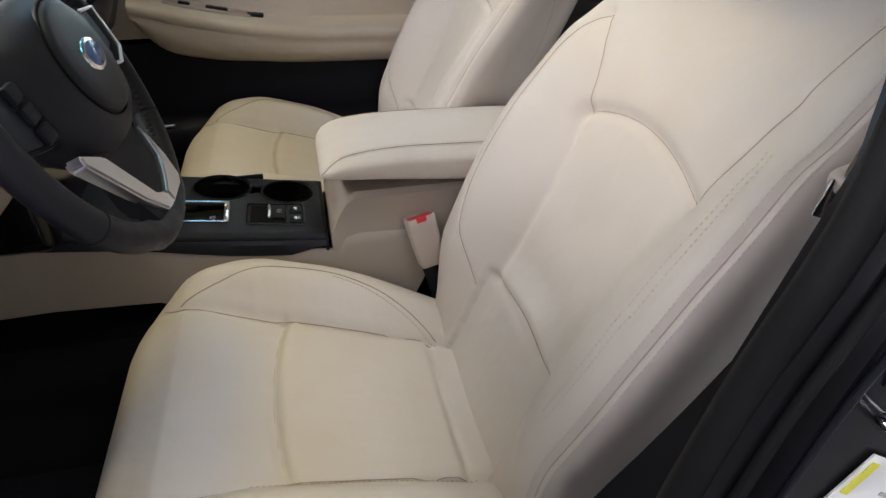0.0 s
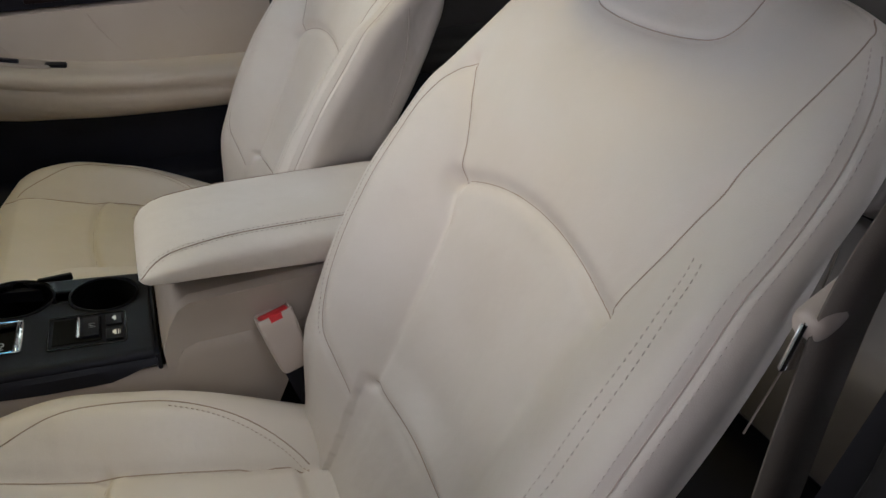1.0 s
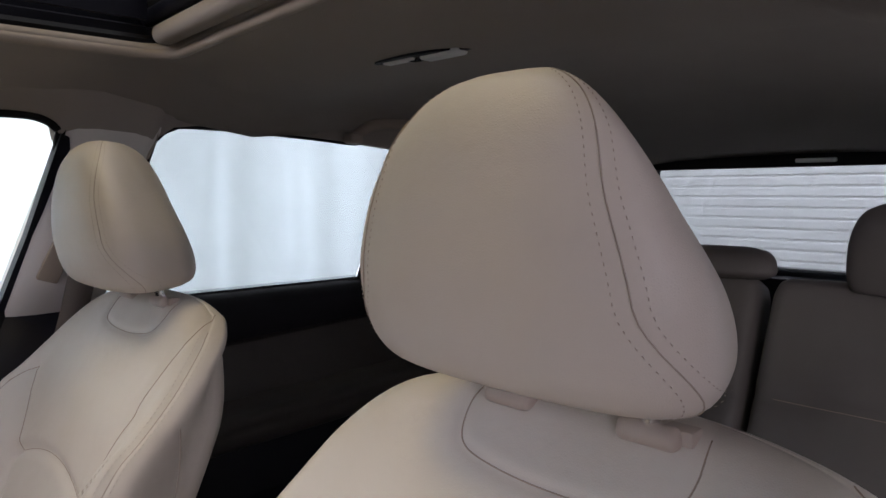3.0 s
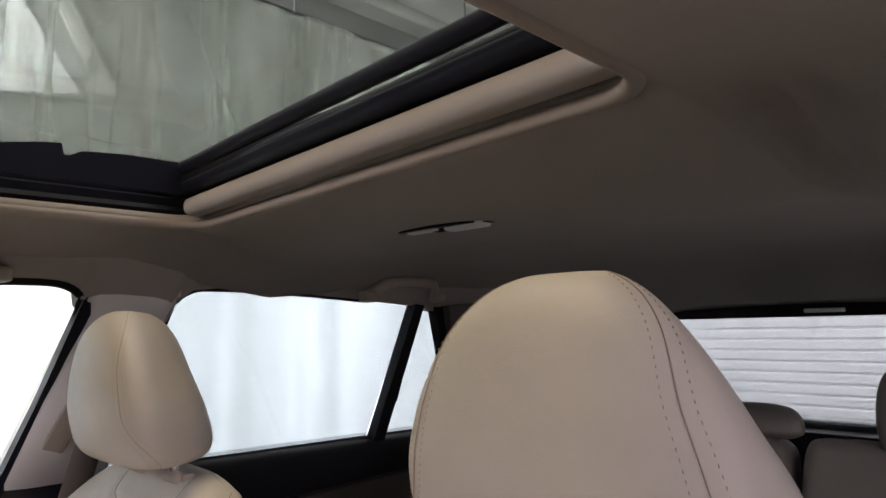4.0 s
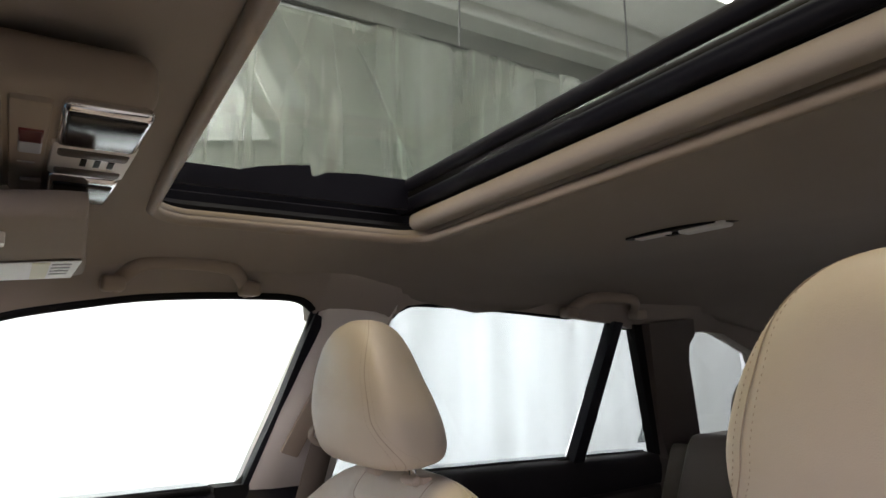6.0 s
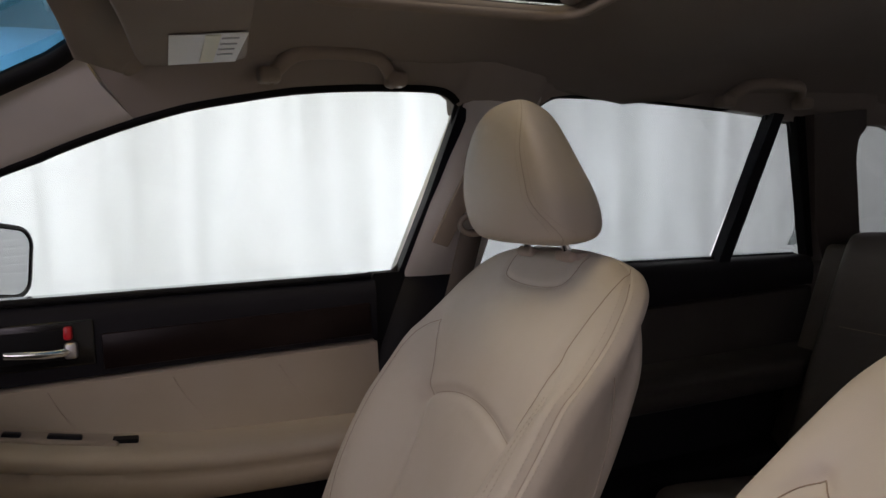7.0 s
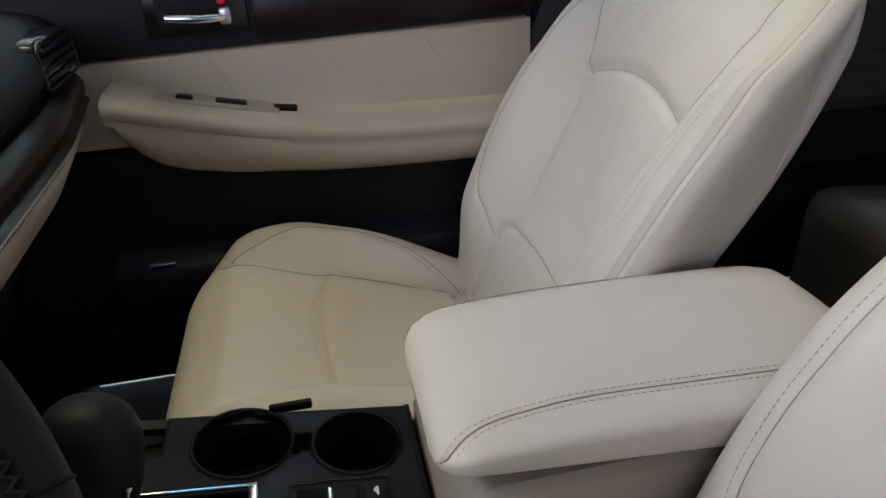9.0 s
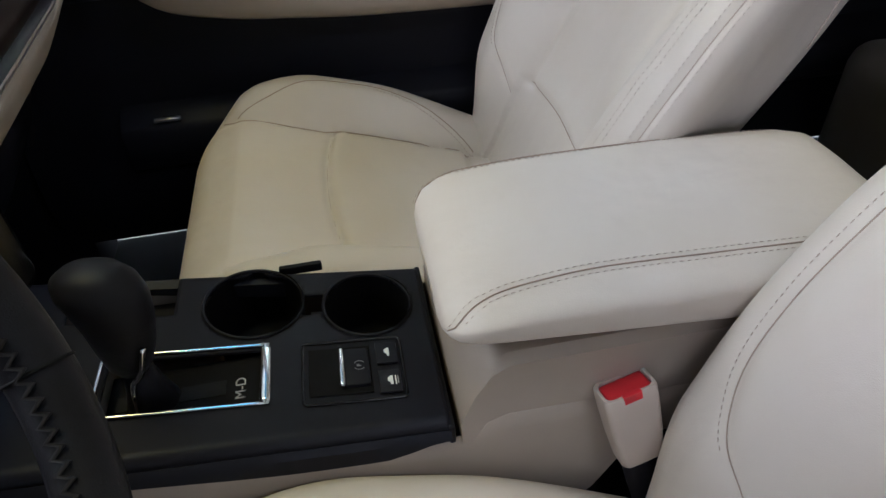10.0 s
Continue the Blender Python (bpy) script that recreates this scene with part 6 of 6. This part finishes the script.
        bmesh.ops.bevel(bm, geom=bm.edges[:], offset=0.004, segments=2, affect="EDGES")
        spoke = part("spoke", bm, BLACK, w, "black spoke with buttons")
        for k in range(3):
            b = box(-0.011, 0.011, -0.008, 0.008, 0.010, 0.018, 0.003, 2)
            part("spoke_button", moved(b, R @ Matrix.Translation((s * 0.118, 0.02 - 0.019 * k, 0))), BLACK, spoke)
    def plate(name, outline, c0, c1, material, label, parent=w, bevel=0.0025):
        bm = bmesh.new()
        lo, hi = [bm.verts.new(at(a, b, c0)) for a, b in outline], [bm.verts.new(at(a, b, c1 + 0.05 * (b + 0.12))) for a, b in outline]
        bm.faces.new(lo), bm.faces.new(hi[::-1])
        for i in range(len(outline)):
            bm.faces.new((lo[i], lo[(i + 1) % len(outline)], hi[(i + 1) % len(outline)], hi[i]))
        bmesh.ops.recalc_face_normals(bm, faces=bm.faces[:])
        bmesh.ops.bevel(bm, geom=bm.edges[:], offset=bevel, segments=2, affect="EDGES")
        return part(name, bm, material, parent, label)
    plate("silver_leg", [(-0.114, -0.046), (-0.074, -0.066), (-0.022, -0.136), (0.002, -0.148), (0.004, -0.164), (-0.02, -0.160), (-0.055, -0.128), (-0.116, -0.056)], 0.004, 0.018, SATIN, "satin silver spoke trim")
    plate("silver_leg", [(0.050, -0.084), (0.064, -0.130), (0.064, -0.158), (0.050, -0.165), (0.005, -0.164), (0.003, -0.148), (0.030, -0.137), (0.048, -0.122)], 0.004, 0.018, SATIN, "satin silver spoke trim")
    plate("spoke_infill", [(-0.076, -0.062), (0.050, -0.076), (0.046, -0.124), (0.028, -0.138), (0.0, -0.150), (-0.024, -0.138)], -0.004, 0.012, BLACK_SOFT, "dark infill between the silver trims")
    vv, ff = tube([at(a, b, 0.020) for a, b in ((0.118, 0.030), (0.156, 0.026), (0.158, -0.022), (0.130, -0.034), (0.106, -0.030))], 0.0022, 8)
    mesh_object("button_bezel", vv, ff, SATIN, w, "satin silver edge of the button panel")
    low = [(-0.05, -0.05), (0.05, -0.05), (0.06, -0.12), (0.04, -0.17), (-0.04, -0.17), (-0.06, -0.12)]
    bm = bmesh.new()
    lo, hi = [bm.verts.new(at(a, b, -0.010)) for a, b in low], [bm.verts.new(at(a, b, 0.010)) for a, b in low]
    bm.faces.new(lo), bm.faces.new(hi[::-1])
    for i in range(len(low)):
        bm.faces.new((lo[i], lo[(i + 1) % len(low)], hi[(i + 1) % len(low)], hi[i]))
    part("lower_spoke", bm, BLACK_SOFT, w)
    col = rod(at(0, 0, -0.02), at(0, 0.0, -0.22), 0.055, 20, 0.075)
    part("column_shroud", col, BLACK, w, "black column shroud")
    for s in (1, -1):
        part("stalk", rod(at(s * 0.05, 0.03, -0.06), at(s * 0.175, 0.055, -0.055), 0.008, 10), BLACK, w, "black column stalk")
    return w


steering_wheel()


# ---- roof fittings ----
def overhead_console():
    oc = thing("overhead_console", "beige overhead console with map lamps, switches and glasses holder", "overhead console", place=(-0.2, 0.010, 1.551))
    part("body", box(-0.115, 0.100, -0.128, 0.128, -0.018, 0.02, 0.014, 4), BEIGE, oc)
    part("glasses_holder", box(-0.11, 0.018, -0.115, 0.115, -0.023, -0.012, 0.008, 3), BEIGE, oc, "beige glasses holder flap")
    part("holder_catch", box(-0.009, 0.001, 0.055, 0.060, -0.0238, -0.022, 0.0005, 1), BEIGE, oc)
    col = part("switch_column", box(0.021, 0.044, -0.118, 0.118, -0.0215, -0.012, 0.004, 2), BEIGE, oc)
    part("call_button", box(0.027, 0.041, -0.068, -0.040, -0.0228, -0.02, 0.001, 1), mat_base("dark_red", (0.10, 0.012, 0.012), 0.35)[0], col, "dark red call button")
    part("call_button", box(0.027, 0.041, -0.0395, -0.014, -0.0228, -0.02, 0.001, 1), mat_base("pale_key", (0.42, 0.46, 0.52), 0.35)[0], col, "pale lower half of the button")
    part("rocker", box(0.029, 0.044, 0.062, 0.102, -0.0245, -0.02, 0.002, 2), mat_base("brown_key", (0.16, 0.135, 0.115), 0.5)[0], col, "brown rocker key")
    part("mark_bar", box(0.027, 0.038, 0.012, 0.015, -0.0222, -0.0214, 0), GREY_PRINT, col, smooth=False)
    for s in (1, -1):
        lens = part("map_lamp", box(0.048, 0.098, min(0.044 * s, 0.124 * s), max(0.044 * s, 0.124 * s), -0.024, -0.014, 0.009, 4), CHROME, oc, "chrome-edged clear map lamp")
        part("lens", box(0.0515, 0.0945, min(0.056 * s, 0.120 * s), max(0.056 * s, 0.120 * s), -0.0262, -0.022, 0.004, 3), BLACK_GLOSS, lens, "dark glossy lens")
        part("lamp_switch", box(0.05, 0.096, min(0.017 * s, 0.034 * s), max(0.017 * s, 0.034 * s), -0.0235, -0.017, 0.004, 3), DARK_TAUPE, oc, "dark taupe lamp switch")
    part("lamp_bezel", box(0.046, 0.100, -0.043, 0.043, -0.0215, -0.012, 0.004, 2), BEIGE_PALE, oc)
    for k in range(3):
        part("mic_slot", box(0.066 + k * 0.009, 0.070 + k * 0.009, -0.012, 0.006, -0.0222, -0.0212, 0), BLACK, oc, smooth=False)
    return oc


overhead_console()


def sun_visor(side):
    v = thing("sun_visor", "beige sun visor folded up against the headliner", "sun visor", "sun visors", place=(-0.163, 0.218 * side, 1.498))
    out = [(-0.076, -0.190), (-0.03, -0.205), (0.03, -0.205), (0.040, -0.17), (0.056, 0.05), (0.066, 0.17), (0.058, 0.208), (0.0, 0.219), (-0.048, 0.213), (-0.062, 0.17), (-0.070, 0.0)]
    pts = [tuple(p) for p in smooth_path(out, 5, True)]
    rows = []
    for z, k in ((-0.011, 0.93), (-0.009, 0.975), (0.0, 1.0), (0.009, 0.975), (0.011, 0.93)):
        rows.append([(x * k, y * k * side, z + 0.10 * x) for x, y in pts])
    mesh_object("visor_body", *loft(rows), HEADLINER, v)
    m = Matrix.Translation((0.008, -0.012 * side, -0.0085)) @ pose(0, 0, 0, 0, -5.7, 0)
    lab = part("label", moved(box(-0.036, 0.044, min(0.042 * side, 0.198 * side), max(0.042 * side, 0.198 * side), -0.0045, -0.0035, 0), m), WHITE, v, "white warning label with pale print", smooth=False)
    part("print_block", moved(box(0.0, 0.016, min(0.046 * side, 0.19 * side), max(0.046 * side, 0.19 * side), -0.0052, -0.0045, 0), m), mat_base("pale_yellow_print", (0.7, 0.68, 0.5), 0.5)[0], lab, smooth=False)
    for k in range(4):
        part("print_bar", moved(box(0.018, 0.036, min((0.060 + 0.028 * k) * side, (0.066 + 0.028 * k) * side), max((0.060 + 0.028 * k) * side, (0.066 + 0.028 * k) * side), -0.0052, -0.0045, 0), m), GREY_PRINT, lab, smooth=False)
    stem = [(-0.090, -0.170 * side, -0.004), (-0.078, -0.168 * side, -0.014), (-0.060, -0.158 * side, -0.017), (-0.045, -0.150 * side, -0.016)]
    vv, ff = tube(smooth_path(stem, 5), 0.0045, 8)
    mesh_object("visor_clip", vv, ff, BEIGE_PALE, v, "pale visor clip stem")
    outer, inner = rounded_rect(-0.050, -0.014, -0.012, 0.012, 0.006, 4), rounded_rect(-0.042, -0.022, -0.006, 0.006, 0.003, 4)
    vv, ff = ring_plate(outer, inner, "z", -0.022, -0.013)
    mesh_object("clip_loop", [(x, y - 0.140 * side, z + 0.06 * x) for x, y, z in vv], ff, BEIGE_PALE, v, "pale clip loop with a slot", auto=40)
    return v


sun_visor(1)


def grab_handle(x0, x1, y, z, side):
    g = thing("grab_handle", "beige moulded grab handle above the side window", "grab handle", "grab handles", place=((x0 + x1) / 2, side * y, z))
    h = (x1 - x0) / 2
    pts = smooth_path([(-h, 0.012 * side, -0.018), (-h + 0.012, 0.0, -0.002), (-h + 0.035, -0.022 * side, 0.016), (-h + 0.07, -0.03 * side, 0.021), (0, -0.031 * side, 0.022), (h - 0.07, -0.03 * side, 0.021), (h - 0.035, -0.022 * side, 0.016), (h - 0.012, 0.0, -0.002), (h, 0.012 * side, -0.018)], 6)
    vv, ff = tube(pts, 0.011, 12, flat=(0.010, 0.0125))
    mesh_object("bar", vv, ff, BEIGE, g)
    for s in (1, -1):
        part("mount", box(s * h - 0.017, s * h + 0.017, -0.014, 0.02, -0.024, 0.0, 0.007, 3), BEIGE, g)


grab_handle(-0.045, 0.160, 0.57, 1.515, 1)
grab_handle(0.855, 1.07, 0.556, 1.492, 1)
grab_handle(0.855, 1.07, 0.556, 1.492, -1)


def dome_lamp():
    d = thing("dome_lamp", "slim cabin lamp in a dark recess with a white lens", "lamp", place=(0.553, 0.026, 1.5455))
    part("bezel", slab([tuple(q) for q in smooth_path([(-0.012, 0.076), (0.004, 0.074), (0.017, 0.04), (0.020, 0.0), (0.024, -0.04), (0.022, -0.074), (0.008, -0.078), (-0.010, -0.04), (-0.016, 0.02)], 4, True)], "z", -0.0035, 0.004), BLACK, d, "dark recess", smooth=False)
    part("lens", moved(box(-0.011, 0.012, -0.034, 0.034, -0.008, 0.002, 0.004, 4), pose(0.008, -0.036, 0)), WHITE, d, "white lens")
    part("rim", moved(box(-0.008, 0.008, -0.030, 0.030, -0.006, 0.002, 0.003, 3), pose(0.0, 0.036, 0)), BEIGE_PALE, d, "pale rim")
    part("switch", moved(box(-0.008, 0.008, -0.010, 0.010, -0.0065, 0.002, 0.003, 3), pose(0.006, 0.012, 0)), BLACK_GLOSS, d)


dome_lamp()


# ---- passenger door details ----
def door_details():
    d = front_door
    y = 0.731
    part("wood_trim", moved(box(-0.315, 0.145, -0.003, 0.003, -0.030, 0.030, 0.0025, 2), Matrix.Translation((0, y - 0.001, 1.078)) @ pose(0, 0, 0, 0, -1.2, 0)), WOOD, d, "dark wood-look trim strip")
    cup = part("handle_cup", box(-0.485, -0.325, y - 0.004, y + 0.004, 1.052, 1.128, 0.014, 4), BLACK_GLOSS, d, "black recessed handle surround")
    part("recess", box(-0.465, -0.36, y - 0.0055, y - 0.003, 1.065, 1.115, 0.01, 3), RUBBER, cup)
    vv, ff = tube(smooth_path([(-0.452, y - 0.016, 1.083), (-0.43, y - 0.02, 1.082), (-0.39, y - 0.02, 1.079), (-0.362, y - 0.016, 1.080), (-0.355, y - 0.004, 1.080)], 5), 0.006, 10, flat=(0.0045, 0.0065))
    part_lever = mesh_object("door_lever", vv, ff, CHROME, d, "chrome door release lever")
    part("lever_pivot", box(-0.369, -0.350, y - 0.020, y - 0.002, 1.068, 1.094, 0.005, 3), SATIN, d)
    part("lock_tab", box(-0.369, -0.356, y - 0.016, y - 0.004, 1.098, 1.120, 0.004, 2), RED, d, "red lock tab")
    # switch plate on the armrest
    plate = part("switch_plate", moved(box(-0.10, 0.10, -0.022, 0.026, -0.004, 0.006, 0.005, 3), Matrix.Translation((-0.395, 0.690, 0.9485)) @ pose(0, 0, 0, 0, 12.0, 0)), BEIGE, d, "beige switch plate")
    for x in (-0.445, -0.385, -0.362):
        part("window_switch", moved(box(-0.013, 0.013, -0.008, 0.008, 0, 0.008, 0.003, 2), Matrix.Translation((x, 0.683, 0.952 - 0.21 * (x + 0.395))) @ pose(0, 0, 0, 0, 12.0, 0)), BLACK, plate, "black window switch")
    part("pull_recess", moved(box(-0.02, 0.02, -0.012, 0.012, -0.004, 0.003, 0.002, 1), Matrix.Translation((-0.288, 0.69, 0.931)) @ pose(0, 0, 0, 0, 6, 0)), RUBBER, plate)
    # stitched lines down the insert
    for x, dx in ((-0.40, 0.045), (-0.21, 0.05), (-0.03, 0.055)):
        pts = [(x, 0.7352, 1.012), (x + dx * 0.4, 0.7338, 0.975), (x + dx, 0.7290, 0.935)]
        vv, ff = tube(smooth_path(pts, 4), 0.0009, 5)
        mesh_object("seam", vv, ff, THREAD_PALE, d)
    # thin bright metal strip on the lower door panel
    part("pocket_strip", box(-0.562, -0.518, 0.652, 0.660, 0.679, 0.6845, 0.001, 1), SATIN, d, "thin silver strip in the door pocket")
    vv, ff = tube([(x, 0.742, 1.1605) for x in np.linspace(-0.78, 0.15, 10)], 0.006, 8)
    mesh_object("belt_seal", vv, ff, RUBBER, d, "black belt line seal")


door_details()


def open_driver_door():
    """The same door on the driver's side, swung out on its front hinges."""
    # Unseen; placed to keep the side lamp off the driver's cushion.
    hinge = Vector((-0.80, -0.84, 0))
    swing = Matrix.Translation(hinge) @ pose(0, 0, 0, 0, 0, -66) @ Matrix.Translation(-hinge) @ Matrix.Diagonal((1, -1, 1, 1))
    door = copy_thing(front_door, swing)
    tagged(door, "unseen open front door on the driver's side with beige armrest", "car door")


open_driver_door()


def door_mirror():
    m = thing("door_mirror", "black door mirror housing outside the passenger window", "door mirror", place=(-0.507, 0.95, 1.218))
    m.rotation_euler = (radians(-9), 0, radians(-32))
    rows = []
    ol = [(a, b) for a, b in rounded_rect(-0.092, 0.092, -0.066, 0.066, 0.034, 6)]
    for x, k in ((0.0, 1.0), (-0.03, 1.03), (-0.07, 0.95), (-0.10, 0.75), (-0.118, 0.45), (-0.122, 0.1)):
        rows.append([(x, a * k, b * k) for a, b in ol])
    mesh_object("housing", *loft(rows), PAINT, m, "glossy black housing")
    vv, ff = tube([(0.0, a, b) for a, b in ol], 0.006, 8, True)
    mesh_object("bezel", vv, ff, BLACK_GLOSS, m)
    part("mirror_glass", slab([(a * 0.95, b * 0.93) for a, b in ol], "x", 0.0, 0.003), MIRROR, m, "clean mirror glass", smooth=False)
    part("foot", box(-0.07, -0.01, -0.16, -0.07, -0.085, -0.05, 0.01, 3), BLACK, m)


door_mirror()


def floor_film(x0, x1, y0, y1, seed, where):
    rnd = random.Random(seed)
    ph = [(rnd.uniform(15, 60), rnd.uniform(15, 60), rnd.uniform(0, 6)) for _ in range(6)]
    rows = []
    for x in np.linspace(x0, x1, 34):
        rows.append([(x, y, 0.345 + 0.006 * abs(sum(math.sin(a * x + b * y + c) for a, b, c in ph)) ** 1.3 * 0.6) for y in np.linspace(y0, y1, 34)])
    ob = mesh_object("floor_film", *loft(rows, False, False), FILM, smooth=False)
    tagged(ob, "crumpled clear plastic film lying on the " + where + " carpet", "plastic film", "floor films")


FILM = pane("clear_film", (0.9, 0.9, 0.9), 1.0)
floor_film(-0.95, -0.52, -0.62, -0.16, 4, "driver's")
floor_film(-0.95, -0.52, 0.2, 0.62, 9, "passenger's")
